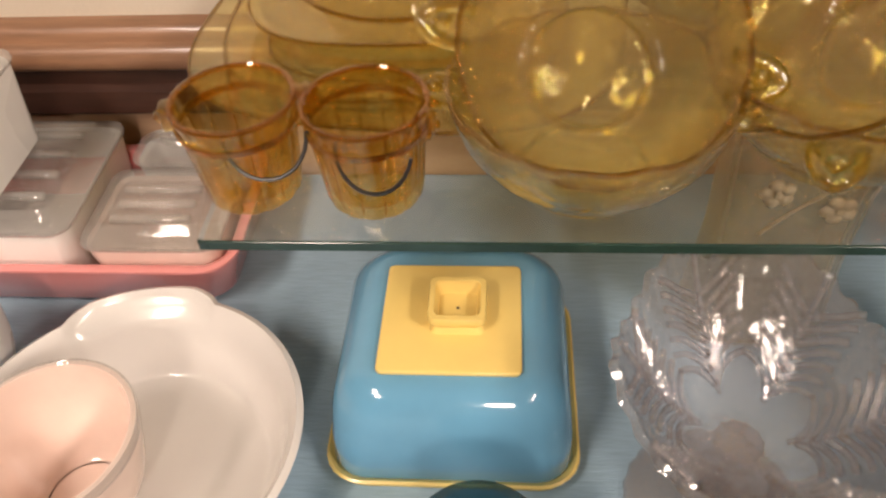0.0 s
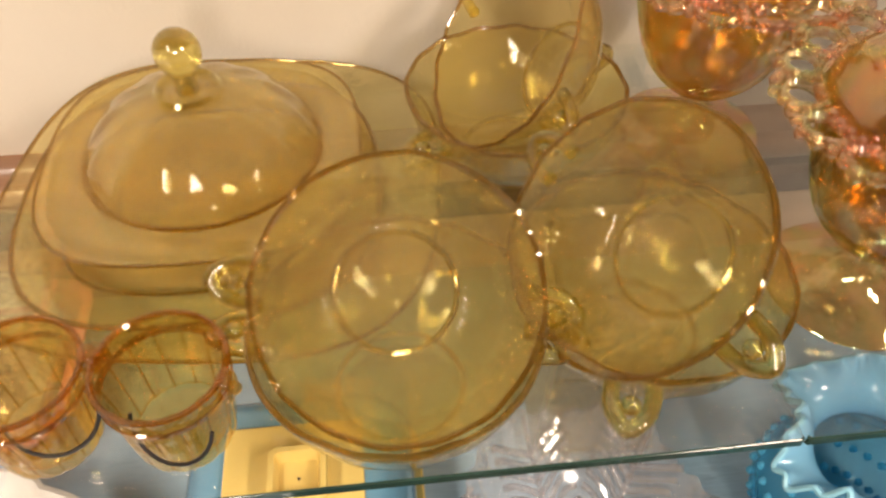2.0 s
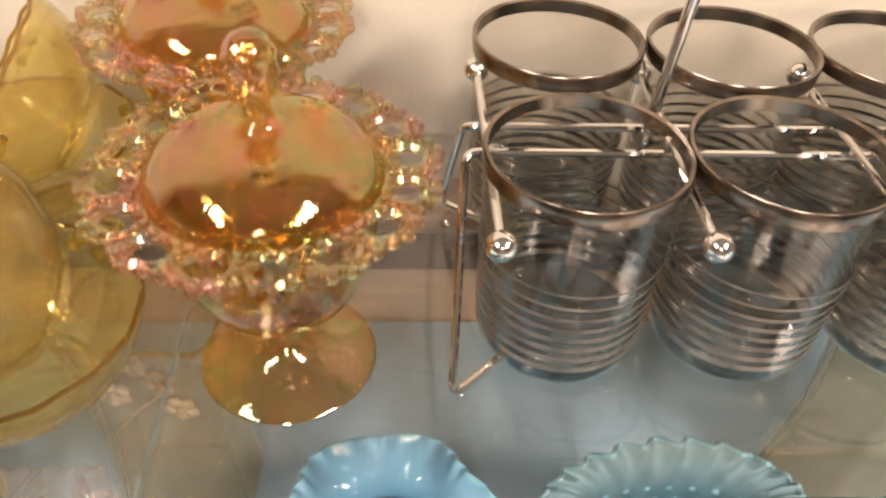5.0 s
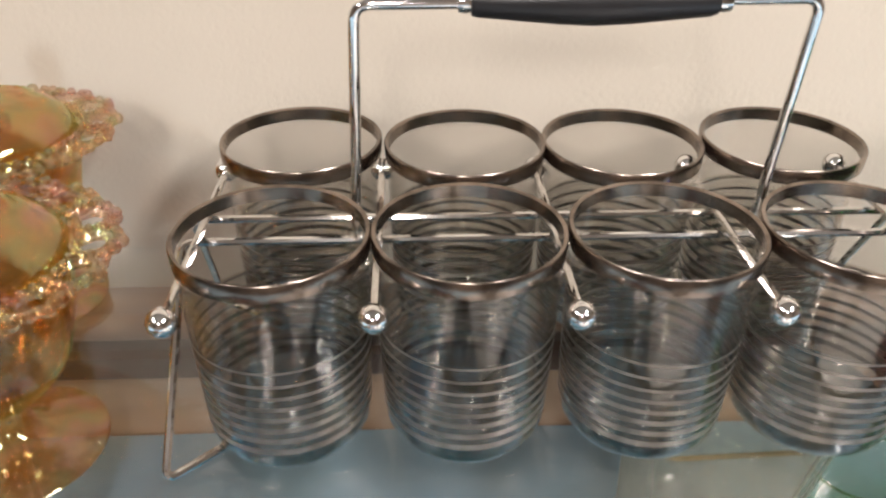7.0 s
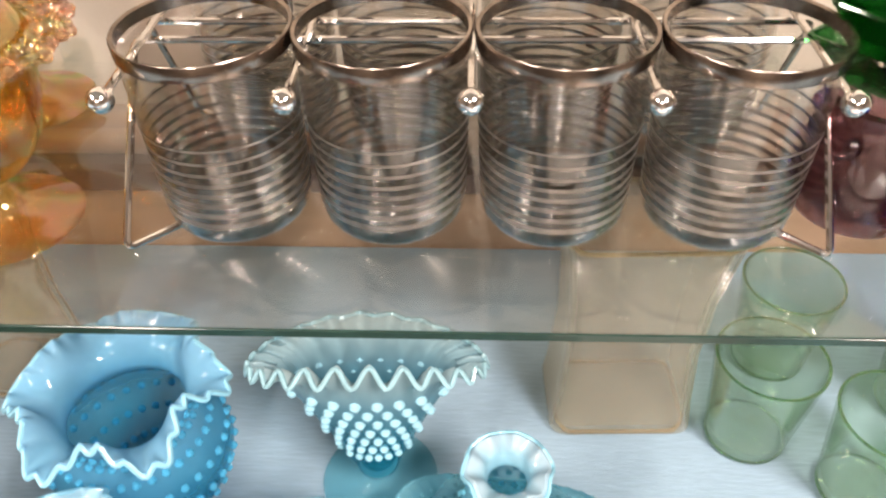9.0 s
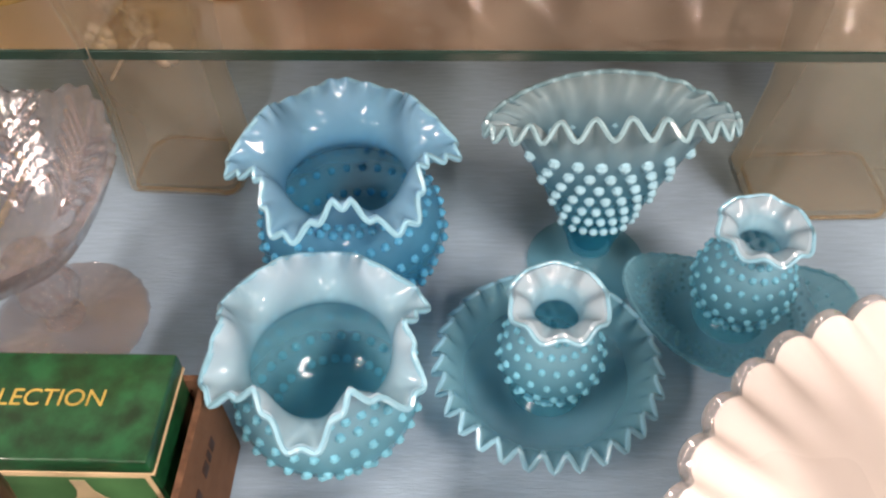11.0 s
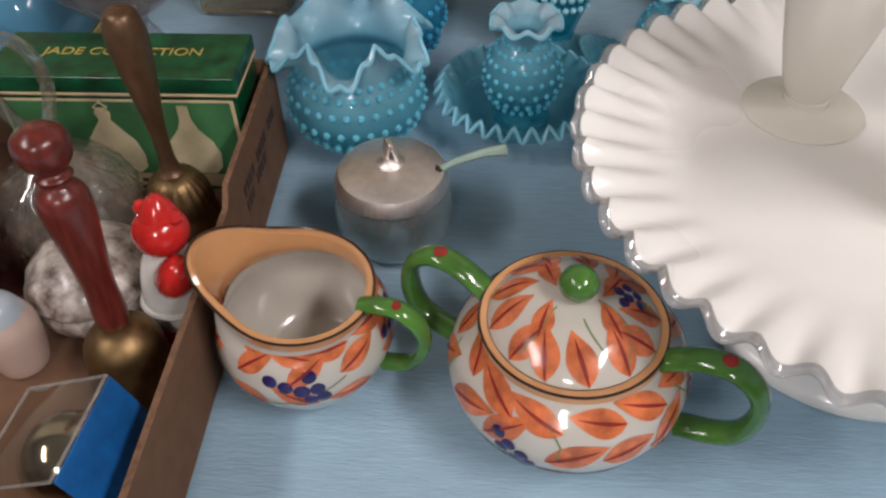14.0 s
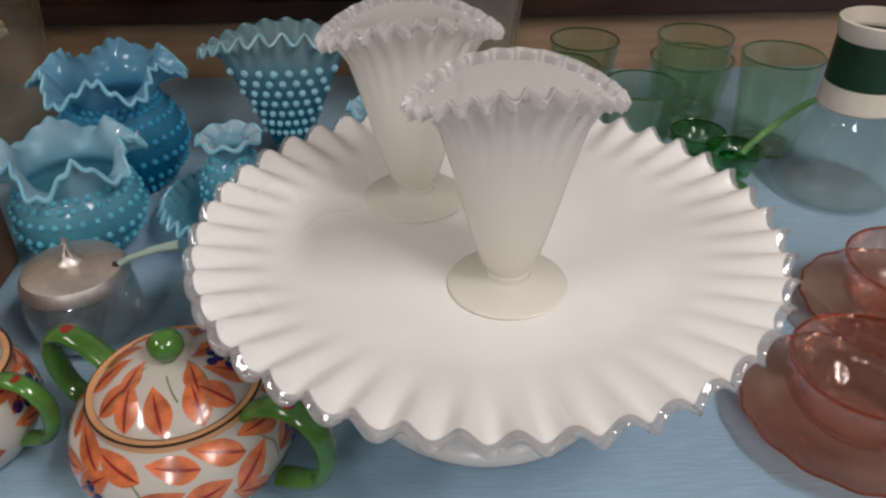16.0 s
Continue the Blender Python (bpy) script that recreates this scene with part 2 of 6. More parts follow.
DISH_OPAL = opal_glass("blue_dish_glass", (0.19, 0.59, 0.72), (0.40, 0.68, 0.77), 0.0, 0.05, clear=0.66, tint=(0.84, 0.955, 0.97))
OPAL_WHITE = solid("milky_opal_white", (0.24, 0.52, 0.66), 0.3, var=0.12, scale=60, coat=0.4)
OPAL_LIP = solid("pale_blue_opal_lip", (0.26, 0.45, 0.51), 0.25, var=0.18, scale=60, coat=0.4)
BUD_LIP = opal_glass("milky_flared_lip_glass", (0.13, 0.48, 0.62), (0.52, 0.69, 0.77), 0.070, 0.0835, clear=0.08)
HOB_FAN = solid("milky_white_hobnail", (0.31, 0.57, 0.68), 0.12, var=0.10, scale=60, coat=0.5)
HOB = solid("milky_blue_hobnail", (0.165, 0.51, 0.66), 0.12, var=0.10, scale=60, coat=0.5)
HOB_DEEP = solid("deep_blue_hobnail", (0.07, 0.36, 0.585), 0.12, var=0.2, scale=40, coat=0.5)
FROST = clear_glass("frosted_beige_glass", (0.95, 0.92, 0.86), gloss=(0.9, 0.85, 0.75), rough=0.35, milk=0.13)
FROST_EDGE = thick_glass("amber_frosted_edge", (0.80, 0.68, 0.42), 0.6, 1.45, 0.2, milk=0.5)
GOLD = solid("dull_gold_relief", (0.46, 0.39, 0.29), 0.5, metal=0.0, var=0.3, scale=120)
GREEN_GL = thick_glass("green_depression_glass", (0.925, 0.982, 0.905), 0.88, 1.45, milk=0.05, base=0.05)
GREEN_EDGE = thick_glass("green_glass_rim", (0.52, 0.74, 0.48), 0.65, 1.45, 0.02, base=0.06)
SHERBET_GL = thick_glass("deep_green_sherbet_glass", (0.58, 0.86, 0.56), 0.75, 1.45, 0.02, base=0.06)
LADLE_GL = thick_glass("bright_green_ladle_glass", (0.50, 0.84, 0.36), 0.5, 1.45, 0.04, milk=0.5)
EMERALD = thick_glass("emerald_green_glass", (0.16, 0.52, 0.21), 0.66, 1.5)
PURPLE = thick_glass("amethyst_glass", (0.52, 0.38, 0.40), 0.7, 1.45)
COBALT = thick_glass("cobalt_blue_glass", (0.12, 0.15, 0.66), 0.65, 1.5)
PINK_GL = thick_glass("salmon_pink_glass", (0.985, 0.815, 0.745), 0.86, 1.45, 0.02, wave=0.0004, wave_scale=70, milk=0.14, base=0.05)
PINK_EDGE = thick_glass("salmon_pink_glass_rim", (0.93, 0.52, 0.43), 0.65, 1.45, 0.02, base=0.06)
TEAL_DARK = thick_glass("dark_teal_glass", (0.32, 0.48, 0.54), 0.75, 1.5)
CRYSTAL = thick_glass("pressed_crystal", (0.96, 0.945, 0.955), 0.72, 1.5, 0.03, wave=0.0010, wave_scale=60, milk=0.25, base=0.07)
CUT_GL = thick_glass("cut_clear_glass", (0.975, 0.96, 0.93), 0.78, 1.5, 0.03, wave=0.001, wave_scale=90, base=0.17, milk=0.20)
LID_GL = thick_glass("clear_lid_glass", (0.98, 0.975, 0.965), 0.75, 1.45, 0.03, wave=0.0006, milk=0.5, base=0.06)
PLAIN_GL = clear_glass("clear_glass", (0.95, 0.965, 0.96))
JAR_GL = thick_glass("thick_clear_jar_glass", (0.94, 0.96, 0.95), 0.62, 1.5, 0.02, wave=0.0005, base=0.13, milk=0.10)
PINK_OPAQUE = solid("pink_opaque_glass", (0.80, 0.30, 0.29), 0.15, var=0.06, scale=15, coat=0.5)
PINK_PALE = solid("pale_pink_glass", (0.80, 0.64, 0.57), 0.12, var=0.08, scale=20, coat=0.5)
BUTTER_BLUE = solid("sky_blue_glaze", (0.13, 0.34, 0.52), 0.10, var=0.08, scale=16, coat=0.6)
YELLOW = solid("yellow_glaze", (0.80, 0.60, 0.20), 0.25, var=0.06, scale=25, coat=0.3)
ALU = solid("brushed_aluminium", (0.80, 0.75, 0.71), 0.42, metal=1.0, var=0.1, scale=160)
SPOON_M = solid("pale_green_plastic", (0.31, 0.41, 0.35), 0.25, var=0.08, scale=40)
BRASS = solid("aged_brass", (0.23, 0.15, 0.07), 0.46, metal=1.0, var=0.4, scale=60)
GOLD_BALL = solid("pale_gold_lacquer", (0.42, 0.36, 0.24), 0.12, metal=1.0, var=0.35, scale=45)
BRONZE = solid("brown_bronze_handle", (0.155, 0.088, 0.046), 0.40, metal=0.55, var=0.35, scale=45)
REDWOOD = solid("red_stained_wood", (0.13, 0.022, 0.016), 0.28, var=0.4, scale=30, stretch=(8, 8, 1), coat=0.2)
CARD = solid("brown_cardboard", (0.165, 0.092, 0.055), 0.85, var=0.12, scale=70, bump=0.0004, spec=0.2)
CARD_EDGE = solid("dark_cardboard_edge", (0.17, 0.09, 0.05), 0.9, var=0.4, scale=200)
INK = solid("black_print", (0.05, 0.03, 0.025), 0.8, var=0.4, scale=150)
BOX_GREEN = solid("marbled_green_card", (0.006, 0.085, 0.032), 0.38, var=0.5, scale=75, coat=0.3, second=(0.002, 0.03, 0.012))
BOX_CREAM = solid("cream_print", (0.62, 0.50, 0.30), 0.5, var=0.12, scale=60)
BOX_VASE = solid("printed_ivory_vase", (0.60, 0.52, 0.32), 0.5, var=0.2, scale=50)
BOX_PIC = solid("printed_green_ground", (0.05, 0.16, 0.06), 0.5, var=0.45, scale=14)
GOLD_INK = solid("gold_print", (0.50, 0.38, 0.09), 0.45, var=0.15, scale=90)
RED_PAINT = solid("red_glossy_paint", (0.62, 0.025, 0.02), 0.2, var=0.15, scale=60, coat=0.5)
WHITE_PAINT = solid("white_glossy_paint", (0.72, 0.70, 0.66), 0.25, var=0.08, scale=60, coat=0.4)
SPONGED = solid("brown_sponged_white_glaze", (0.66, 0.60, 0.54), 0.3, var=0.1, scale=75, coat=0.3, second=(0.085, 0.045, 0.035), bump=0.0015, bump_scale=120)
CHINA = solid("white_china_glaze", (0.53, 0.495, 0.44), 0.1, var=0.05, scale=20, coat=0.6)
PINK_CHINA = solid("pale_pink_china_glaze", (0.56, 0.42, 0.36), 0.16, var=0.08, scale=18, coat=0.5)
BLUE_CHINA = solid("pale_blue_china_glaze", (0.42, 0.48, 0.54), 0.16, var=0.08, scale=18, coat=0.5)
LUSTRE = solid("tan_lustre_glaze", (0.58, 0.30, 0.13), 0.12, var=0.12, scale=20, coat=0.6)
LEAF = solid("orange_leaf_enamel", (0.60, 0.165, 0.060), 0.22, var=0.42, scale=90, coat=0.4)
LEAF_DARK = solid("dark_red_vein_enamel", (0.25, 0.025, 0.02), 0.25, var=0.2, scale=90)
BERRY = solid("dark_blue_berry_enamel", (0.022, 0.014, 0.10), 0.2, var=0.3, scale=90, coat=0.4)
STALK = solid("grey_green_stalk_enamel", (0.19, 0.23, 0.10), 0.25, var=0.25, scale=90)
GREEN_CHINA = solid("green_handle_glaze", (0.072, 0.185, 0.030), 0.16, var=0.35, scale=40, coat=0.5)
BLACK_LINE = solid("dark_brown_rim_line", (0.04, 0.022, 0.015), 0.25, var=0.2)
BLUE_CARD = solid("bright_blue_card", (0.015, 0.13, 0.42), 0.4, var=0.35, scale=45)
DARK_GREEN_BAND = solid("dark_green_plastic", (0.008, 0.035, 0.014), 0.4, var=0.3, scale=50)
COLLAR = solid("cream_plastic", (0.70, 0.64, 0.54), 0.4, var=0.06, scale=40)


# ---- geometry helpers: geometry is a pair of vertices and faces ----
TAU = 2 * math.pi


def loft(rings, closed=True, cap0=True, cap1=True):
    verts, faces = [], []
    n = len(rings[0])
    for ring in rings:
        verts.extend(ring)
    for k in range(len(rings) - 1):
        a, b = k * n, (k + 1) * n
        for i in range(n if closed else n - 1):
            j = (i + 1) % n
            faces.append((a + i, a + j, b + j, b + i))
    if cap0:
        faces.append(tuple(range(n))[::-1])
    if cap1:
        faces.append(tuple((len(rings) - 1) * n + i for i in range(n)))
    return verts, faces


def lathe(profile, n=48, shape=None):
    """Turns (r, z) pairs round z. shape(angle, r, z, k) may bend a point to (r, z)."""
    rings = []
    for k, (r, z) in enumerate(profile):
        ring = []
        for i in range(n):
            a = TAU * i / n
            rr, zz = shape(a, r, z, k) if shape else (r, z)
            ring.append((rr * math.cos(a), rr * math.sin(a), zz))
        rings.append(ring)
    return loft(rings, True, profile[0][0] < 2e-4, profile[-1][0] < 2e-4)


def smooth_profile(points, per=5):
    """A Catmull-Rom curve through (r, z) points."""
    p = [points[0], *points, points[-1]]
    res = []
    for i in range(1, len(p) - 2):
        for s in range(per):
            u = s / per
            res.append(tuple(0.5 * (2 * p[i][c] + (p[i + 1][c] - p[i - 1][c]) * u + (2 * p[i - 1][c] - 5 * p[i][c] + 4 * p[i + 1][c] - p[i + 2][c]) * u * u
                                    + (3 * p[i][c] - p[i - 1][c] - 3 * p[i + 1][c] + p[i + 2][c]) * u ** 3) for c in (0, 1)))
    res.append(points[-1])
    return [(max(r, 1e-4), z) for r, z in res]


def smooth_path(points, per=5):
    p = [Vector(points[0]), *map(Vector, points), Vector(points[-1])]
    res = []
    for i in range(1, len(p) - 2):
        for s in range(per):
            u = s / per
            res.append(0.5 * (2 * p[i] + (p[i + 1] - p[i - 1]) * u + (2 * p[i - 1] - 5 * p[i] + 4 * p[i + 1] - p[i + 2]) * u * u + (3 * p[i] - p[i - 1] - 3 * p[i + 1] + p[i + 2]) * u ** 3))
    res.append(p[-1])
    return [tuple(v) for v in res]


def vessel(points, wall=0.003, per=5, floor=None, dome=0.0022):
    """The closed profile of a bowl: the outside from the foot's centre up to the rim, and the inside back down."""
    out = smooth_profile(points, per)
    base = out[0][1]
    inner = []
    for i in range(len(out) - 1, -1, -1):
        r, z = out[i]
        a, b = out[max(0, i - 1)], out[min(len(out) - 1, i + 1)]
        dr, dz = b[0] - a[0], b[1] - a[1]
        ln = math.hypot(dr, dz) or 1
        rr, zz = r - wall * dz / ln, z + wall * dr / ln
        if rr < 1e-4:
            break
        inner.append((rr, max(zz, base + wall if floor is None else floor)))
    inner.append((inner[-1][0] * 0.5, inner[-1][1] + 0.0007))
    inner.append((1e-4, inner[-1][1] + 0.0004))
    return [(1e-4, base + dome), (out[0][0] * 0.5, base + dome * 0.77)] + out + inner


def tube(points, radius, n=8, closed=False):
    """A round rod along points; radius may be a number or a list."""
    pts = [Vector(p) for p in points]
    m = len(pts)
    rings, side = [], None
    for i, p in enumerate(pts):
        a = pts[(i - 1) % m] if closed or i else p
        b = pts[(i + 1) % m] if closed or i < m - 1 else p
        d = (b - a).normalized()
        if side is None:
            side = d.orthogonal().normalized()
        side = (side - d * side.dot(d)).normalized()
        up = d.cross(side)
        r = radius[i] if isinstance(radius, (list, tuple)) else radius
        rings.append([tuple(p + (side * math.cos(TAU * k / n) + up * math.sin(TAU * k / n)) * r) for k in range(n)])
    if closed:
        # close with the nearest turn of the first ring
        first = rings[0]
        turn = min(range(n), key=lambda s: sum((Vector(first[(k + s) % n]) - Vector(rings[-1][k])).length for k in range(n)))
        rings.append([first[(k + turn) % n] for k in range(n)])
        return loft(rings, True, False, False)
    return loft(rings)


def bent(points, radius, per=6):
    """Rounds the corners of a wire's path."""
    pts = [Vector(p) for p in points]
    res = [pts[0]]
    for a, b, c in zip(pts, pts[1:], pts[2:]):
        da, dc = (a - b), (c - b)
        r = min(radius, da.length * 0.45, dc.length * 0.45)
        p, q = b + da.normalized() * r, b + dc.normalized() * r
        for s in range(per + 1):
            u = s / per
            res.append(p * (1 - u) ** 2 + b * 2 * u * (1 - u) + q * u * u)
    res.append(pts[-1])
    return [tuple(v) for v in res]


def ball(r, centre=(0, 0, 0), n=16, squash=1.0):
    prof = [(max(1e-4, r * math.sin(math.pi * k / (n // 2))), -r * squash * math.cos(math.pi * k / (n // 2))) for k in range(n // 2 + 1)]
    return shift(lathe(prof, n), centre)


def rect_ring(w, d, r, z, seg=6, cx=0.0, cy=0.0):
    """A rectangle with round corners."""
    r = min(r, w / 2 - 1e-5, d / 2 - 1e-5)
    ring = []
    for q, (sx, sy) in enumerate(((1, 1), (-1, 1), (-1, -1), (1, -1))):
        for k in range(seg + 1):
            a = math.pi / 2 * (q + k / seg)
            ring.append((cx + sx * (w / 2 - r) + r * math.cos(a), cy + sy * (d / 2 - r) + r * math.sin(a), z))
    return ring


def rbox(w, d, h, corner=0.004, edge=0.003, z=0.0, cx=0.0, cy=0.0, seg=5):
    """A box with rounded upright edges and rounded top and bottom edges."""
    e = min(edge, h / 2 - 1e-5)
    rings = []
    for k in range(4):
        a = math.pi / 2 * k / 3
        i = e * (1 - math.sin(a))
        rings.append(rect_ring(w - 2 * i, d - 2 * i, max(corner - i, 1e-4), z + e * (1 - math.cos(a)), seg, cx, cy))
    for k in range(4):
        a = math.pi / 2 * k / 3
        i = e * (1 - math.cos(a))
        rings.append(rect_ring(w - 2 * i, d - 2 * i, max(corner - i, 1e-4), z + h - e * (1 - math.sin(a)), seg, cx, cy))
    return loft(rings)


def tray(w, d, h, corner, wall, flare=0.0, floor=None, rim=0.0, z=0.0, cx=0.0, cy=0.0):
    """An open dish with a rounded rectangular plan."""
    f = wall if floor is None else floor
    rings = [rect_ring(w - 2 * flare - 0.012, d - 2 * flare - 0.012, max(corner - 0.006, 0.002), z, 6, cx, cy),
             rect_ring(w - 2 * flare, d - 2 * flare, corner, z + 0.006, 6, cx, cy),
             rect_ring(w, d, corner, z + h - 0.003, 6, cx, cy)]
    if rim:
        rings += [rect_ring(w + 2 * rim, d + 2 * rim, corner + rim, z + h - 0.003, 6, cx, cy), rect_ring(w + 2 * rim, d + 2 * rim, corner + rim, z + h - 0.001, 6, cx, cy)]
    rings += [rect_ring(w - 0.001, d - 0.001, corner, z + h, 6, cx, cy),
              rect_ring(w - 2 * wall, d - 2 * wall, max(corner - wall, 0.002), z + h - 0.002, 6, cx, cy),
              rect_ring(w - 2 * flare - 2 * wall, d - 2 * flare - 2 * wall, max(corner - wall, 0.002), z + f + 0.004, 6, cx, cy),
              rect_ring(w - 2 * flare - 2 * wall - 0.01, d - 2 * flare - 2 * wall - 0.01, max(corner - wall - 0.004, 0.002), z + f, 6, cx, cy)]
    return loft(rings)


def shift(g, by):
    return [(v[0] + by[0], v[1] + by[1], v[2] + by[2]) for v in g[0]], g[1]


def moved(g, m):
    return [tuple(m @ Vector(v)) for v in g[0]], g[1]


def join(*gs):
    verts, faces = [], []
    for v, f in gs:
        o = len(verts)
        verts.extend(v)
        faces.extend(tuple(i + o for i in p) for p in f)
    return verts, faces


def mesh_of(name, g, materials, slots=None, angle=40):
    me = bpy.data.meshes.new(name)
    me.from_pydata([tuple(v) for v in g[0]], [], [tuple(f) for f in g[1]])
    for m in materials if isinstance(materials, (list, tuple)) else (materials,):
        me.materials.append(m)
    if slots:
        for p, s in zip(me.polygons, slots):
            p.material_index = s
    bm = bmesh.new()
    bm.from_mesh(me)
    bmesh.ops.recalc_face_normals(bm, faces=bm.faces)
    bm.to_mesh(me)
    bm.free()
    for p in me.polygons:
        p.use_smooth = True
    me.set_sharp_from_angle(angle=radians(angle))
    return me


def part(name, g, materials, parent, label="", slots=None, angle=40, kind=""):
    ob = new(name, mesh_of(name, g, materials, slots, angle))
    if parent is not None:
        ob.parent = parent
    return tagged(ob, label, kind=kind)


def thing(name, label, category, place, group="", turn=(0, 0, 0)):
    """An Empty at the foot of a thing, which carries its parts."""
    ob = new(name)
    ob.empty_display_size = 0.02
    ob.matrix_world = pose(*place, *turn)
    return tagged(ob, label, category, group)


def whole(name, label, category, g, materials, place=(0, 0, 0), turn=(0, 0, 0), group="", kind="", slots=None, angle=40):
    """A thing that is one mesh."""
    ob = new(name, mesh_of(name, g, materials, slots, angle))
    ob.matrix_world = pose(*place, *turn)
    return tagged(ob, label, category, group, kind)


class Skin:
    """A turned surface that flat shapes can be laid onto: s runs up its profile, u round it."""

    def __init__(self, profile):
        self.p = profile
        self.s = [0.0]
        for a, b in zip(profile, profile[1:]):
            self.s.append(self.s[-1] + math.hypot(b[0] - a[0], b[1] - a[1]))

    def at(self, angle, u, s, lift=0.0004):
        s = min(max(s, 0.0), self.s[-1] - 1e-6)
        k = max(i for i in range(len(self.s) - 1) if self.s[i] <= s)
        f = (s - self.s[k]) / (self.s[k + 1] - self.s[k])
        (r0, z0), (r1, z1) = self.p[k], self.p[k + 1]
        r, z = r0 + (r1 - r0) * f, z0 + (z1 - z0) * f
        ln = math.hypot(r1 - r0, z1 - z0)
        nr, nz = (z1 - z0) / ln, -(r1 - r0) / ln
        a = angle + u / max(r, 0.004)
        r, z = r + nr * lift, z + nz * lift
        return r * math.cos(a), r * math.sin(a), z

    def leaf(self, angle, s, length, width, turn, lift=0.0004):
        """A pointed leaf whose foot is at (angle, s)."""
        c, d = math.cos(turn), math.sin(turn)
        rows = 9
        verts, faces = [], []
        for i in range(rows + 1):
            f = i / rows
            half = width / 2 * math.sin(math.pi * f ** 0.8) + 0.0001
            for g in (-1, -0.5, 0, 0.5, 1):
                x, y = half * g, f * length
                verts.append(self.at(angle, x * c - y * d, s + x * d + y * c, lift))
        for i in range(rows):
            for j in range(4):
                a = i * 5 + j
                faces.append((a, a + 1, a + 6, a + 5))
        return verts, faces

    def dot(self, angle, s, r, lift=0.0004):
        n = 12
        verts = [self.at(angle, 0, s, lift * 2.5)]
        for q in (0.6, 1.0):
            verts += [self.at(angle, q * r * math.cos(TAU * k / n), s + q * r * math.sin(TAU * k / n), lift * (2 if q < 1 else 1)) for k in range(n)]
        faces = [(0, 1 + k, 1 + (k + 1) % n) for k in range(n)]
        faces += [(1 + k, 1 + n + k, 1 + n + (k + 1) % n, 1 + (k + 1) % n) for k in range(n)]
        return verts, faces

    def line(self, path, width, lift=0.0004):
        """A painted stroke through (angle, s) points."""
        verts, faces = [], []
        pts = []
        for (a0, s0), (a1, s1) in zip(path, path[1:]):
            for k in range(6):
                pts.append((a0 + (a1 - a0) * k / 6, s0 + (s1 - s0) * k / 6))
        pts.append(path[-1])
        for i, (a, s) in enumerate(pts):
            b = pts[min(i + 1, len(pts) - 1)]
            c = pts[max(i - 1, 0)]
            dx, dy = (b[0] - c[0]) * 0.05, b[1] - c[1]
            ln = math.hypot(dx, dy) or 1
            for g in (-1, 1):
                verts.append(self.at(a, -g * width / 2 * dy / ln, s + g * width / 2 * dx / ln, lift))
        for i in range(len(pts) - 1):
            faces.append((2 * i, 2 * i + 1, 2 * i + 3, 2 * i + 2))
        return verts, faces


def hobnails(profile, rows, size, count, shape=None):
    """Rows of round knobs set into a turned wall. rows: indices into the profile."""
    gs = []
    for q, k in enumerate(rows):
        r, z = profile[k]
        a, b = profile[k - 1], profile[k + 1]
        ln = math.hypot(b[0] - a[0], b[1] - a[1])
        nr, nz = (b[1] - a[1]) / ln, -(b[0] - a[0]) / ln
        for i in range(count):
            an = TAU * (i + 0.5 * (q % 2)) / count
            rr, zz = shape(an, r, z, k) if shape else (r, z)
            gs.append(ball(size, (rr * math.cos(an), rr * math.sin(an), zz), 8, 1.0))
    return join(*gs)


def text_mesh(words, size):
    cu = bpy.data.curves.new("words", "FONT")
    cu.body, cu.size, cu.align_x, cu.align_y, cu.extrude = words, size, "CENTER", "CENTER", 0.0002
    ob = bpy.data.objects.new("words", cu)
    scene.collection.objects.link(ob)
    me = bpy.data.meshes.new_from_object(ob.evaluated_get(bpy.context.evaluated_depsgraph_get()))
    g = [tuple(v.co) for v in me.vertices], [tuple(p.vertices) for p in me.polygons]
    bpy.data.objects.remove(ob)
    bpy.data.curves.remove(cu)
    bpy.data.meshes.remove(me)
    return g


# ---- the room ----
H = 0.209        # top of the glass shelf above the cloth
WALL_Y = -0.100  # face of the wall behind the table


def slab(x0, x1, y0, y1, z0, z1, edge=0.002):
    return rbox(x1 - x0, y1 - y0, z1 - z0, edge, edge, z0, (x0 + x1) / 2, (y0 + y1) / 2, 2)


whole("floor", "brown low-pile carpet floor", "floor", slab(-3, 4, -5, 0.2, FLOOR_Z - 0.1, FLOOR_Z), FLOOR_M, kind="structure")
whole("ceiling", "plain white painted ceiling", "ceiling", slab(-3, 4, -5, 0.2, CEIL_Z, CEIL_Z + 0.1), CEIL_M, kind="structure")
whole("wall_north", "cream painted wall behind the display table", "wall", slab(-3, 4, WALL_Y, 0.2, 0.150, CEIL_Z), WALL, kind="structure")
whole("wall_north_lower", "tan wooden panel below the brown wall moulding", "wall", slab(-3, 4, WALL_Y + 0.002, 0.2, FLOOR_Z, 0.074), TAN, kind="structure")
# three unseen walls close the room; their dark tone keeps bounced light low
whole("wall_south", "unseen wall behind the camera, darkened to cut bounced light", "wall", slab(-3, 4, -5.1, -5, FLOOR_Z, CEIL_Z), BEIGE, kind="structure")
whole("wall_west", "unseen side wall of the room, darkened to cut bounced light", "wall", slab(-3.1, -3, -5, 0.2, FLOOR_Z, CEIL_Z), BEIGE, kind="structure")
whole("wall_east", "unseen side wall of the room, darkened to cut bounced light", "wall", slab(4, 4.1, -5, 0.2, FLOOR_Z, CEIL_Z), BEIGE, kind="structure")

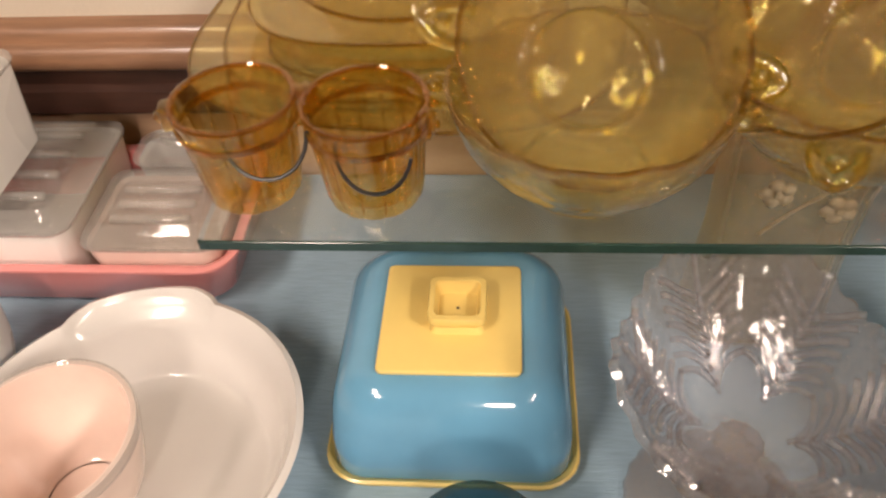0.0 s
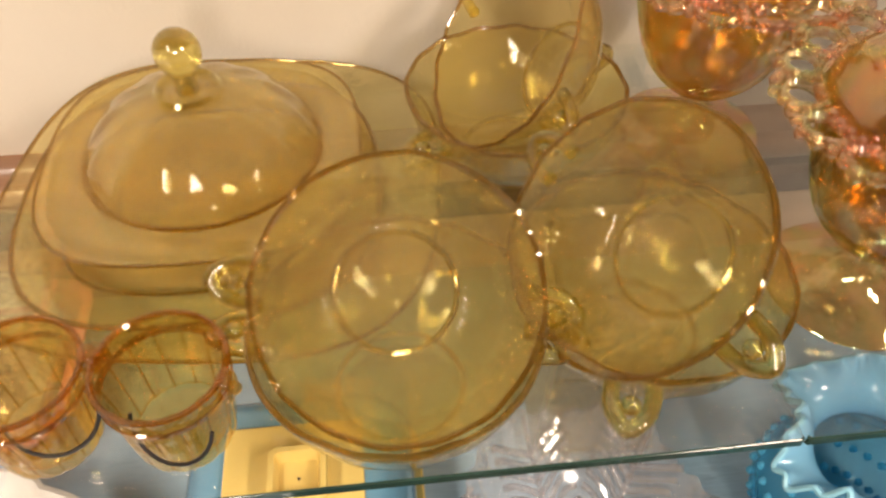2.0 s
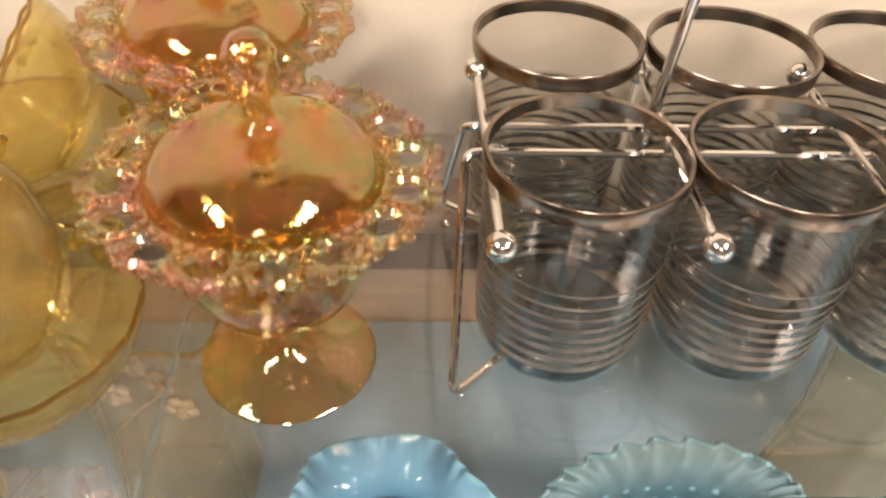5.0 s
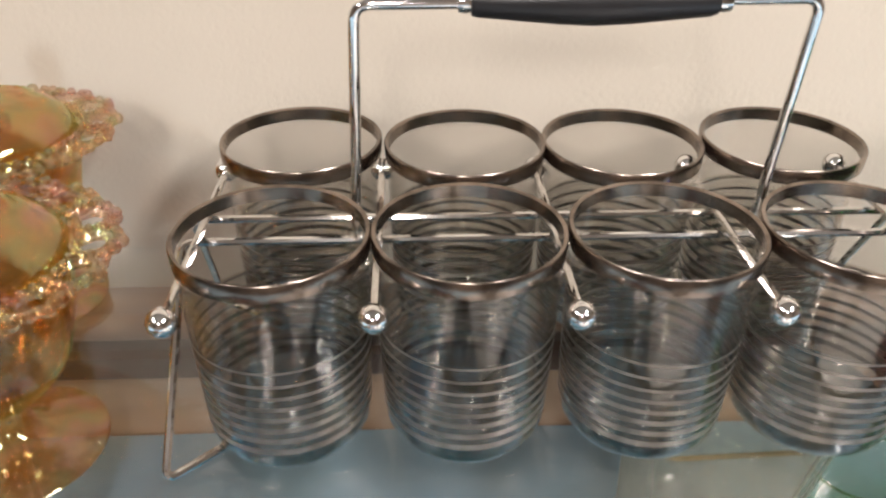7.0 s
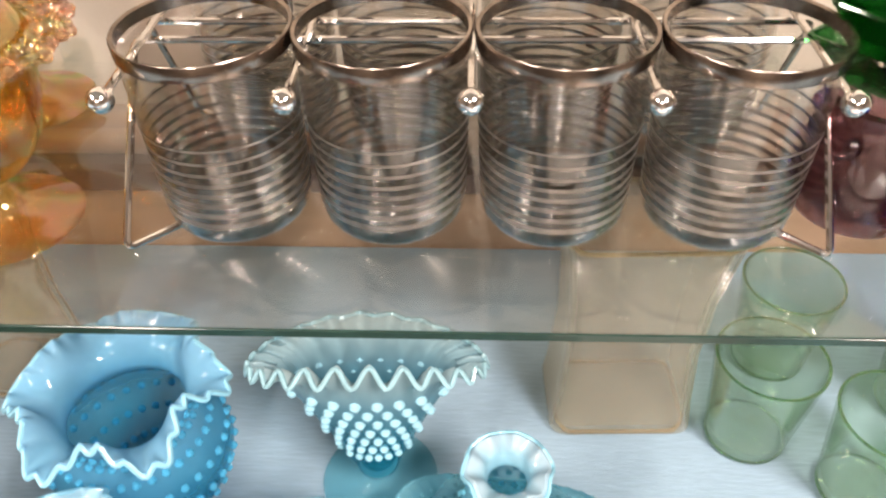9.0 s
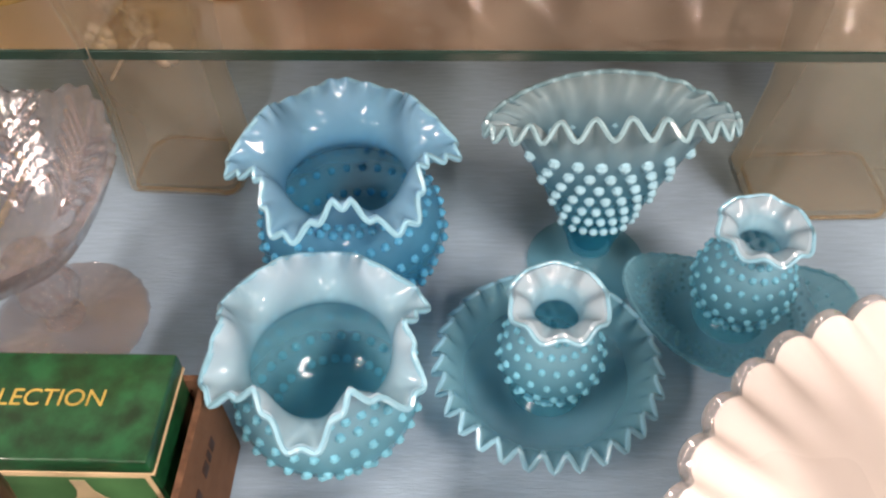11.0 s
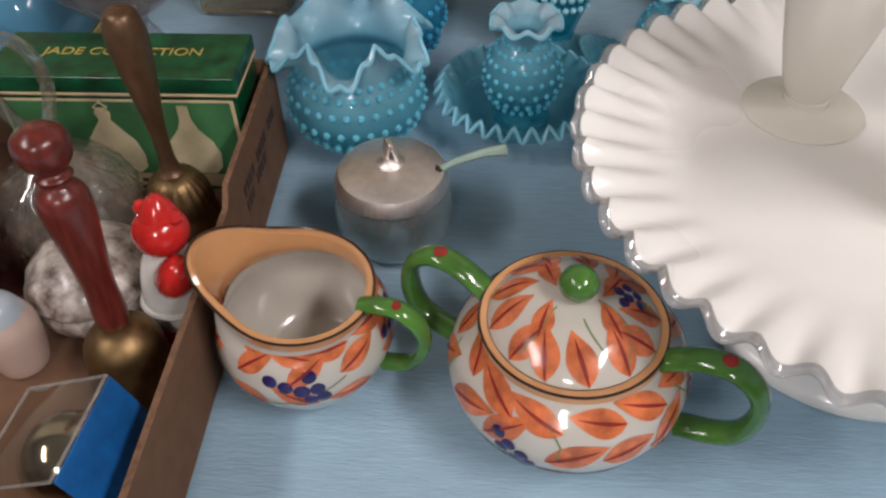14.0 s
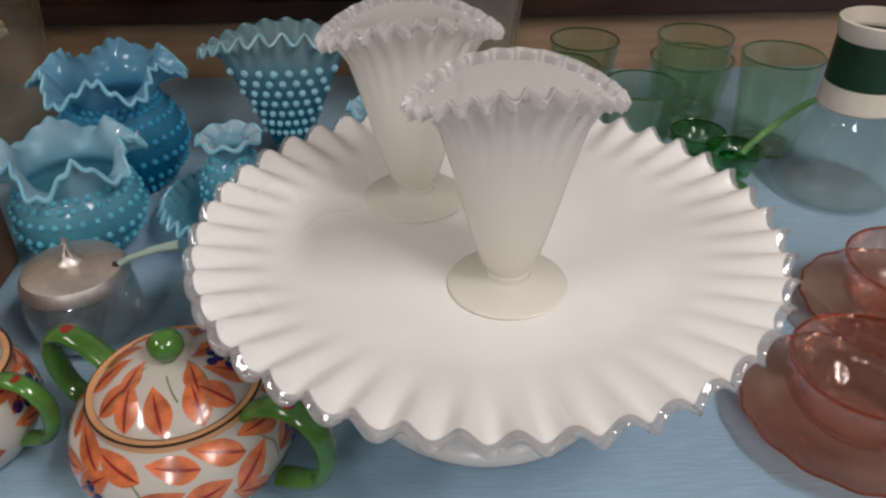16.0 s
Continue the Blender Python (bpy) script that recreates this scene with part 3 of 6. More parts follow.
# moulding: a rounded upper rail and under it a groove coloured as shaded, run along the wall
upper = [(WALL_Y + 0.01, 0.1175), (WALL_Y - 0.020, 0.1175), (WALL_Y - 0.0245, 0.121), (WALL_Y - 0.0265, 0.127), (WALL_Y - 0.0255, 0.134), (WALL_Y - 0.021, 0.139),
         (WALL_Y - 0.017, 0.1405), (WALL_Y - 0.015, 0.146), (WALL_Y - 0.012, 0.1505), (WALL_Y - 0.004, 0.1535), (WALL_Y + 0.01, 0.1535)]
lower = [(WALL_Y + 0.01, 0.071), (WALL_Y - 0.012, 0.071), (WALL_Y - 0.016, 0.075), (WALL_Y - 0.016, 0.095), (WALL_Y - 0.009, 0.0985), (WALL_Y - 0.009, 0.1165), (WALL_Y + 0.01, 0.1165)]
trim = thing("trim", "varnished brown wooden moulding along the wall", "moulding", (0, 0, 0))
tagged(trim, kind="structure")
part("rail", loft([[(x, y, z) for y, z in upper] for x in (-3, 4)]), RAIL, trim)
part("groove", loft([[(x, y, z) for y, z in lower] for x in (-3, 4)]), RAIL_SHADED, trim, "lower bead with shade put into its dark colour")

for lx, ly, lw in LAMPS:
    lamp = thing("ceiling_lamp", "white box ceiling lamp with a lit warm diffuser", "lamp", (lx, ly, CEIL_Z), group="ceiling lamps")
    part("housing", slab(-0.155, 0.155, -0.56, 0.56, -0.06, -0.0), STEEL_W, lamp)
    part("diffuser", slab(-0.135, 0.135, -0.53, 0.53, -0.075, -0.0605), LAMP_M, lamp)

# table and cloth
table = thing("display_table", "long wooden display table under a blue cloth", "table", (0, 0, 0))
part("tabletop", slab(-1.0, 2.2, -1.25, WALL_Y - 0.004, -0.045, -0.006), WOOD, table)
for lx in (-0.9, 2.1):
    for ly in (-1.15, -0.2):
        part("leg", slab(lx - 0.035, lx + 0.035, ly - 0.035, ly + 0.035, FLOOR_Z, -0.0455), WOOD, table)


def cloth_height(x, y):
    h = 0.0012 * noise.noise((x * 5.0, y * 6.0, 0.3)) + 0.0005 * noise.noise((x * 16, y * 22, 1.7))
    fold = -((x - 0.545 - 0.02 * (y + 0.65)) / 0.006) ** 2
    return min(0.0, h - 0.0012) + (0.0007 * math.exp(fold) if y < -0.55 else 0.0)


nx, ny = 150, 90
cv, cf = [], []
for j in range(ny + 1):
    for i in range(nx + 1):
        x, y = -1.0 + 3.2 * i / nx, -1.25 + (1.25 + WALL_Y - 0.003) * j / ny
        cv.append((x, y, cloth_height(x, y)))
for j in range(ny):
    for i in range(nx):
        a = j * (nx + 1) + i
        cf.append((a, a + 1, a + nx + 2, a + nx + 1))
top_n = len(cv)
cv += [(x, y, z - 0.004) for x, y, z in cv]
cf += [tuple(top_n + i for i in f[::-1]) for f in cf[: nx * ny]]
drop = len(cv)
for i in range(nx + 1):
    x = -1.0 + 3.2 * i / nx
    w = 0.012 * math.sin(x * 21) + 0.008 * noise.noise((x * 4, 0, 0))
    cv += [(x, -1.253 - 0.002, -0.004), (x, -1.262 + w * 0.4, -0.12), (x, -1.266 + w, -0.3)]
for i in range(nx):
    a = drop + 3 * i
    cf += [(a, a + 1, a + 4, a + 3), (a + 1, a + 2, a + 5, a + 4)]
whole("tablecloth", "pale blue woven cloth spread over the table", "tablecloth", (cv, cf), CLOTH)

# glass shelf of two panes
shelf = thing("glass_shelf", "clear glass shelf with dark green edges above the table", "shelf", (0, 0, 0))
for x0, x1 in ((0.114, 0.4525), (0.4535, 1.75)):
    w, d = x1 - x0, 0.270
    rings = [rect_ring(w - i * 2, d - i * 2, 0.0015, z, 2, (x0 + x1) / 2, -0.400 + d / 2) for i, z in ((0.0008, H - 0.006), (0, H - 0.0052), (0, H - 0.0008), (0.0008, H))]
    g = loft(rings)
    n = len(rings[0])
    mids = [sum(g[0][i][1] for i in f) / len(f) for f in g[1]]
    part("pane", g, (PANE, PANE_EDGE), shelf, slots=[1 if y < -0.398 else 0 for y in mids[:-2]] + [0, 0])
for x in (0.16, 0.459, 1.0, 1.5):
    part("bracket", join(slab(x - 0.004, x + 0.004, -0.16, WALL_Y + 0.002, H - 0.0145, H - 0.0063), slab(x - 0.012, x + 0.012, WALL_Y - 0.004, WALL_Y + 0.002, H - 0.03, H + 0.004)), PLAIN_GL, shelf, "small clear shelf clip")


# ---- on the glass shelf ----
def edge_ring(points, r, n=6):
    return tube(points, r, n, True)


def circle(r, z, n=48, wob=None):
    return [(r * math.cos(TAU * i / n), r * math.sin(TAU * i / n), z + (wob(TAU * i / n) if wob else 0)) for i in range(n)]


def bucket_mug(place, turn):
    t = thing("bucket_mug", "small amber glass bucket with staves and a wire bail", "glass bucket", place, "amber buckets", (0, 0, turn))

    def staves(a, r, z, k):
        return r * (1 + 0.030 * (abs(math.sin(a * 7)) ** 0.4 - 0.8)), z

    prof = vessel([(0.0200, 0.0), (0.0218, 0.003), (0.0240, 0.025), (0.0254, 0.039), (0.0270, 0.0475)], 0.0024, 4, 0.006)
    part("bucket", lathe(prof, 84, staves), ORANGE, t)
    part("band", lathe([(0.0252, 0.0355), (0.0261, 0.0358), (0.0267, 0.0385), (0.0258, 0.039), (0.0252, 0.0355)], 48), ORANGE_EDGE, t)
    part("rim", edge_ring(circle(0.0260, 0.0475), 0.0014), ORANGE_EDGE, t)
    for k in range(14):
        a = TAU * (k + 0.02) / 14
        part("stave_joint", tube([(r * math.cos(a), r * math.sin(a), z) for r, z in ((0.0212, 0.003), (0.0233, 0.025), (0.0248, 0.0365))], 0.0005, 5), ORANGE, t)
    for s in (-1, 1):
        part("lug", join(rbox(0.007, 0.009, 0.012, 0.002, 0.002, 0.037, s * 0.0275, 0), ball(0.003, (s * 0.031, 0, 0.043), 8)), ORANGE, t)
    bail = [(0.031 * math.cos(a), -0.022 * math.sin(a), 0.043 - 0.016 * math.sin(a)) for a in np.linspace(0, math.pi, 15)]
    part("bail", tube([(x * 0.55 + 0.012, y * 0.4 - 0.018, z - 0.004) for x, y, z in bail], 0.0009, 6), BLACK, t, "thin dark wire bail")
    return t


bucket_mug((0.1320, -0.3625, H), 12)
bucket_mug((0.1885, -0.3655, H), -20)


def lobed(a, r, z, k=0, amount=0.10):
    """Pulls a circle towards a rounded square."""
    c, q = abs(math.cos(a)), abs(math.sin(a))
    return r * (1 + amount * 7.0 * ((c ** 3.2 + q ** 3.2) ** (-1 / 3.2) - 1)), z


# leaning dinner plate behind the covered dish
def plate_shape(a, r, z, k):
    f = min(1, r / 0.1)
    rr, _ = lobed(a + 0.12, r, z, k, 0.14 * f)
    return rr, z


plate = thing("dinner_plate", "large yellow amber glass plate with a scalloped square rim", "plate", (0.1960, -0.2255, H + 0.0003))
pp = vessel([(0.055, 0.0), (0.066, 0.001), (0.074, 0.006), (0.097, 0.010), (0.116, 0.0135)], 0.003, 4)
part("body", lathe(pp, 96, plate_shape), AMBER, plate)
part("rim", edge_ring([(plate_shape(TAU * i / 96, 0.116, 0, 9)[0] * math.cos(TAU * i / 96), plate_shape(TAU * i / 96, 0.116, 0, 9)[0] * math.sin(TAU * i / 96), 0.0145) for i in range(96)], 0.0011), AMBER_EDGE, plate)

# covered butter dish
dish = thing("butter_dish", "yellow amber glass butter dish with a domed ball-knob lid", "butter dish", (0.1900, -0.2215, H + 0.0135))
base_p = vessel([(0.05, 0.0), (0.062, 0.002), (0.072, 0.012), (0.077, 0.021)], 0.003, 5)
part("base", lathe(base_p, 72, lambda a, r, z, k: lobed(a, r, z, k, 0.10)), AMBER, dish)
under_p = vessel([(0.05, -0.0088), (0.062, -0.0082), (0.071, -0.001), (0.080, 0.0015), (0.093, 0.0045)], 0.003, 5)
part("base_plate", shift(lathe(under_p, 96, lambda a, r, z, k: lobed(a, r, z, k, 0.11)), (-0.003, -0.010, 0)), AMBER, dish, "wide square lower plate of the dish")
for er, ez, ew in ((0.0925, 0.0050, 0.0013), (0.0705, 0.0018, 0.0009)):
    part("base_edge", edge_ring([(lobed(TAU * i / 96, er, 0, 0, 0.11)[0] * math.cos(TAU * i / 96) - 0.003, lobed(TAU * i / 96, er, 0, 0, 0.11)[0] * math.sin(TAU * i / 96) - 0.010, ez) for i in range(96)], ew), AMBER_EDGE, dish)
lid_p = [(0.0001, 0.0605), (0.010, 0.060), (0.026, 0.056), (0.043, 0.047), (0.055, 0.034), (0.0605, 0.0235)]
lid_prof = smooth_profile(lid_p, 5) + [(0.066, 0.0225), (0.080, 0.0235), (0.081, 0.0215), (0.066, 0.0202), (0.058, 0.0205)] + [(max(1e-4, r - 0.0028), z - 0.003) for r, z in reversed(smooth_profile(lid_p, 5))]


def lid_shape(a, r, z, k):
    if r > 0.063:
        return lobed(a, r, z, k, 0.13)
    return r * (1 + 0.018 * math.cos(14 * a) * min(1, r / 0.03)), z


lid = part("lid", lathe(lid_prof, 96, lid_shape), AMBER, dish, "domed lid with a square scalloped flange")
part("knob", join(ball(0.0115, (0, 0, 0.0815), 20), lathe([(0.006, 0.060), (0.0055, 0.068), (0.007, 0.0715)], 20), lathe([(0.0150, 0.0590), (0.0168, 0.0606), (0.0150, 0.0624), (0.0132, 0.0608), (0.0150, 0.0590)], 32)), AMBER_SOLID, lid)
part("seat_ring", edge_ring(circle(0.0603, 0.0238), 0.0013), AMBER_EDGE, lid)
part("flange_edge", edge_ring([(lobed(TAU * i / 96, 0.081, 0, 0, 0.13)[0] * math.cos(TAU * i / 96), lobed(TAU * i / 96, 0.081, 0, 0, 0.13)[0] * math.sin(TAU * i / 96), 0.0225) for i in range(96)], 0.0009), AMBER_EDGE, lid)


def soup_bowl_parts(t):
    pts = [(0.026, 0.0), (0.029, 0.0015), (0.030, 0.005), (0.041, 0.014), (0.053, 0.029), (0.0595, 0.046), (0.0605, 0.051)]

    def panel(a, r, z, k):
        f = min(1, max(0, (r - 0.03) / 0.03))
        return r * (1 + 0.0045 * f * (1 - 2 * abs(math.sin(4 * a)) ** 0.8)), z + 0.0007 * f * math.cos(16 * a)

    part("bowl", lathe(vessel(pts, 0.0026, 5, 0.010, 0.0065), 96, panel), AMBER, t)
    part("rim", edge_ring([(panel(TAU * i / 72, 0.0592, 0.0508, 0)[0] * math.cos(TAU * i / 72), panel(TAU * i / 72, 0.0592, 0.0508, 0)[0] * math.sin(TAU * i / 72), panel(TAU * i / 72, 0.0592, 0.0508, 0)[1]) for i in range(72)], 0.0012), AMBER_EDGE, t)
    part("foot_ring", edge_ring(circle(0.028, 0.0065), 0.0014), AMBER_SOLID, t)
    for s in (1, -1):
        part("handle", join(tube(smooth_path([(s * 0.054, 0.0082, 0.041), (s * 0.068, 0.0072, 0.0415), (s * 0.0760, 0.0, 0.0405), (s * 0.068, -0.0072, 0.0415), (s * 0.054, -0.0082, 0.041)], 5), 0.0036, 10),
                            ball(0.0042, (s * 0.0665, 0, 0.0425), 10)), AMBER_SOLID, t)


def soup_bowl(label, m):
    t = thing("soup_bowl", label, "soup bowl", (0, 0, 0), "amber soup bowls")
    t.matrix_world = m
    soup_bowl_parts(t)
    return t


def aimed(place, axis, spin=0.0):
    """A pose whose z axis points along axis."""
    q = Vector(axis).to_track_quat("Z", "Y").to_matrix().to_4x4()
    return Matrix.Translation(place) @ q @ pose(0, 0, 0, 0, 0, spin)


first = soup_bowl("yellow amber glass two-handled soup bowl standing upright", pose(0.2815, -0.3575, H, 0, 0, -8))
copy_thing(first, pose(0.3925, -0.3385, H, 0, 0, 68))
copy_thing(first, pose(0.3570, -0.2035, H, 0, 0, 35))
tipped = "yellow amber glass two-handled soup bowl tipped in another bowl"
for place, axis, spin in (((0.2825, -0.3290, H + 0.0365), (0.02, -0.70, 0.72), -12.0), ((0.4070, -0.331, H + 0.046), (-0.66, -0.30, 0.68), 0.0), ((0.3870, -0.192, H + 0.048), (-0.80, -0.16, 0.56), 0.0)):
    inner_bowl = copy_thing(first, aimed(place, axis, spin))
    inner_bowl.scale = (0.945, 0.945, 0.945)
    tagged(inner_bowl, tipped)


def lidded_compote(place, turn):
    t = thing("lidded_compote", "iridescent marigold glass compote with lace rim and lid", "compote", place, "marigold compotes", (0, 0, turn))
    foot = [(1e-4, 0.004), (0.041, 0.0), (0.0422, 0.0015), (0.041, 0.003), (0.024, 0.0075), (0.011, 0.016), (0.0075, 0.026), (0.0085, 0.031), (1e-4, 0.0325)]
    part("foot", lathe(foot, 64), CARNIVAL, t)
    bowl_pts = [(0.008, 0.031), (0.020, 0.036), (0.034, 0.052), (0.042, 0.075), (0.0465, 0.1), (0.047, 0.108)]

    def grapes(a, r, z, k):
        f = max(0, 1 - abs(z - 0.066) / 0.03)
        return r * (1 + 0.012 * f * math.sin(18 * a) * math.sin(z * 480)), z

    part("bowl", lathe(vessel(bowl_pts, 0.003, 6), 96, grapes), CARNIVAL, t)
    gs = []
    loops = 16
    for k in range(loops):
        a = TAU * k / loops
        c = Vector((0.0575 * math.cos(a), 0.0575 * math.sin(a), 0.1105))
        u, v = Vector((math.cos(a), math.sin(a), 0.06)), Vector((-math.sin(a), math.cos(a), 0))
        part("lace_loop", tube([tuple(c + u * 0.0085 * math.cos(b) + v * 0.0095 * math.sin(b)) for b in np.linspace(0, TAU, 13)[:-1]], 0.0027, 6, True), CARNIVAL_LACE, t)
    part("lace_ring", tube(circle(0.0485, 0.1085, 64), 0.0026, 8, True), CARNIVAL_LACE, t, "pale pink openwork lace rim")
    beads = [ball(0.0028 + 0.0009 * (k % 3 == 0), ((0.0675 + 0.0018 * math.cos(TAU * k / 4)) * math.cos(TAU * k / 64), (0.0675 + 0.0018 * math.cos(TAU * k / 4)) * math.sin(TAU * k / 64), 0.112 + 0.0008 * (k % 2)), 8) for k in range(64)]
    beads += [ball(0.0024, (0.0515 * math.cos(TAU * k / 56), 0.0515 * math.sin(TAU * k / 56), 0.1125), 8) for k in range(56)]
    beads += [ball(0.0021, (r * math.cos(TAU * (k + 0.5) / loops), r * math.sin(TAU * (k + 0.5) / loops), 0.1135), 8) for k in range(loops) for r in (0.0560, 0.0600, 0.0640)]
    part("bead_edge", join(*beads), CARNIVAL_LACE, t, "rows of round glass beads", kind="stuff")
    lp = smooth_profile([(0.009, 0.1325), (0.022, 0.1315), (0.036, 0.126), (0.0445, 0.118), (0.0475, 0.111)], 5)
    prof = [(1e-4, 0.1335)] + lp + [(r - 0.003, z - 0.0022) for r, z in reversed(lp)] + [(1e-4, 0.13)]

    def relief(a, r, z, k):
        f = max(0, 1 - abs(r - 0.031) / 0.014)
        return r, z + 0.0009 * f * math.sin(9 * a) * math.sin(r * 700)

    cover = part("lid", lathe(prof, 96, relief), CARNIVAL, t, "iridescent lid moulded with grapes")
    stem = [(0.0105, 0.1325), (0.0065, 0.136), (0.0055, 0.141), (0.007, 0.145), (0.0092, 0.150), (0.0098, 0.158), (0.0088, 0.165), (0.0052, 0.170), (1e-4, 0.1712)]

    def cut(a, r, z, k):
        return r * (1 + 0.06 * math.sin(6 * a + z * 700)), z

    part("finial", lathe([(1e-4, 0.1325)] + smooth_profile(stem, 4), 36, cut), CARNIVAL, cover)
    gs = []
    for a0 in (0.6, 2.7, 4.8):
        for q in range(3):
            for w in range(4 - q):
                a = a0 + (w - (3 - q) / 2) * 0.13
                r = 0.026 + q * 0.0042
                gs.append(ball(0.0021, (r * math.cos(a), r * math.sin(a), 0.1305 - (r - 0.022) * 0.36), 6))
    part("grape_relief", join(*gs), CARNIVAL, cover, kind="stuff")
    return t


lidded_compote((0.5090, -0.3185, H), 10)
lidded_compote((0.4675, -0.190, H), 40)


# drinking glasses in their wire carrier
def tumbler_parts(t):
    pts = [(0.031, 0.0), (0.0365, 0.0016), (0.0398, 0.007), (0.0408, 0.014), (0.0420, 0.05), (0.0432, 0.085), (0.0442, 0.1120)]
    part("body", lathe(vessel(pts, 0.0016, 5, 0.0115), 72), SMOKE, t)

    def wall_r(z):
        return 0.0408 + (0.0442 - 0.0408) * max(0, (z - 0.014)) / 0.098

    part("silver_rim", lathe([(wall_r(0.1044) + 0.0004, 0.1044), (0.0447, 0.1121), (0.0441, 0.1129), (0.0424, 0.1122), (wall_r(0.1060) - 0.002, 0.1060)], 72), SILVER_BAND, t, "worn silver band")
    for k, (z, h) in enumerate(((0.0150, 0.0034), (0.0222, 0.0032), (0.0292, 0.0030), (0.0360, 0.0027), (0.0428, 0.0024), (0.0498, 0.0020), (0.0572, 0.0016), (0.0652, 0.0012))):
        part("silver_ring", lathe([(wall_r(z) + 0.0003, z), (wall_r(z + h) + 0.0003, z + h)], 72), SILVER_RING, t)
    part("smoke_base", lathe([(0.0375, 0.0026), (0.0401, 0.0070), (wall_r(0.014) + 0.0002, 0.014), (wall_r(0.04) + 0.0002, 0.04), (wall_r(0.068) + 0.0002, 0.068)], 72), SMOKE_DARK, t, "darker smoke-stained lower wall")
    part("base_slug", lathe([(1e-4, 0.0028), (0.030, 0.0016), (0.0372, 0.0036), (0.0388, 0.0085), (0.0389, 0.0112), (1e-4, 0.0112)], 72), SMOKE_BASE, t, "thick clear glass bottom")


FRONT_ROW = ((0.6415, -0.3015), (0.7305, -0.3015), (0.8205, -0.3025), (0.9105, -0.3040))
BACK_ROW = ((0.6440, -0.2000), (0.7345, -0.2060), (0.8220, -0.2070), (0.9130, -0.2058))
first_glass = thing("tumbler", "smoke grey tumbler with silver rings and rim", "tumbler", (*FRONT_ROW[0], H), "tumblers in the carrier")
tumbler_parts(first_glass)
for k, (x, y) in enumerate((*FRONT_ROW, *BACK_ROW)):
    if k:
        copy_thing(first_glass, pose(x, y, H, 0, 0, 37 * k))

rack = thing("tumbler_carrier", "chrome wire carrier with ball ends and black grip", "carrier", (0.7755, -0.262, H))
BX = 0.1895
for yy, fy, inner in ((-0.012, -0.083, -0.040), (0.010, 0.062, 0.030)):
    part("top_bar", tube(bent([(-BX + 0.048, inner, 0.0024), (-BX + 0.001, fy, 0.0024), (-0.183, yy, 0.0905), (0.183, yy, 0.0905), (BX - 0.001, fy, 0.0024), (BX - 0.048, inner, 0.0024)], 0.0065), 0.0021, 8), CHROME, rack)
for k in range(5):
    x = -0.1735 + 0.0862 * k
    part("cross_rod", tube([(x, -0.080, 0.0960), (x, 0.054, 0.0960)], 0.002, 8), CHROME, rack)
    for yy in (-0.0835, 0.055):
        part("ball_end", ball(0.0066, (x, yy, 0.0960), 18), CHROME, rack)
handle = part("handle", tube(bent([(-0.0985, -0.004, 0.0905), (-0.0935, -0.016, 0.2060), (0.1030, -0.014, 0.2075), (0.1020, -0.004, 0.0905)], 0.007), 0.0026, 10), CHROME, rack)
grip_p = [(1e-4, -0.0515), (0.0058, -0.0515), (0.0066, -0.049), (0.0095, -0.015), (0.0102, 0.0), (0.0095, 0.015), (0.0066, 0.049), (0.0058, 0.0515), (1e-4, 0.0515)]
part("grip", moved(lathe(grip_p, 24), pose(0.0065, -0.015, 0.2068, 0, 90, 0)), BLACK, handle, "black tapered plastic grip")
for s in (-1, 1):
    part("collar", moved(lathe([(1e-4, -0.003), (0.0046, -0.003), (0.005, 0), (0.0046, 0.003), (1e-4, 0.003)], 16), pose(0.0065 + s * 0.054, -0.015, 0.2068, 0, 90, 0)), CHROME, handle)

# coloured glass beyond the carrier
goblet = vessel([(0.030, 0.0), (0.0335, 0.003), (0.036, 0.02), (0.034, 0.045), (0.031, 0.062), (0.0335, 0.072)], 0.004, 5, 0.010)
t = thing("amethyst_tumbler", "dark amethyst glass footed tumbler with thumbprints", "tumbler", (0.991, -0.296, H))
part("body", lathe(goblet, 64, lambda a, r, z, k: (r * (1 + 0.02 * math.cos(8 * a) * max(0, 1 - abs(z - 0.05) / 0.03)), z)), PURPLE, t)
for k in range(8):
    part("thumbprint", ball(0.0052, (0.0335 * math.cos(TAU * k / 8), 0.0335 * math.sin(TAU * k / 8), 0.054), 10, 1.2), PURPLE, t)


def square_dish(place, turn):
    d = thing("square_dish", "emerald green glass square dish with wavy sides", "dish", place, "stacked green dishes", turn)
    rings = []
    for w, z in ((0.045, 0.0), (0.056, 0.003), (0.066, 0.012), (0.0800, 0.0245), (0.077, 0.0250), (0.063, 0.0140), (0.052, 0.0075), (0.040, 0.006)):
        rings.append(rect_ring(w, w, 0.005, z, 5))
    part("body", loft(rings), EMERALD, d)
    part("rim", tube([(x, y, z + 0.0004) for x, y, z in rect_ring(0.0785, 0.0785, 0.004, 0.0245, 5)], 0.0016, 6, True), EMERALD, d)
    part("bubble_ring", edge_ring(circle(0.017, 0.0075, 40), 0.0022), EMERALD, d, "raised round ring in the middle")
    for s in range(4):
        part("ridge", moved(tube(smooth_path([(-0.026, -0.0300, 0.0100), (-0.010, -0.0325, 0.0130), (0.008, -0.0318, 0.0105), (0.026, -0.0325, 0.0135)], 4), 0.0016, 6), pose(0, 0, 0, 0, 0, 90 * s)), EMERALD, d)
    return d


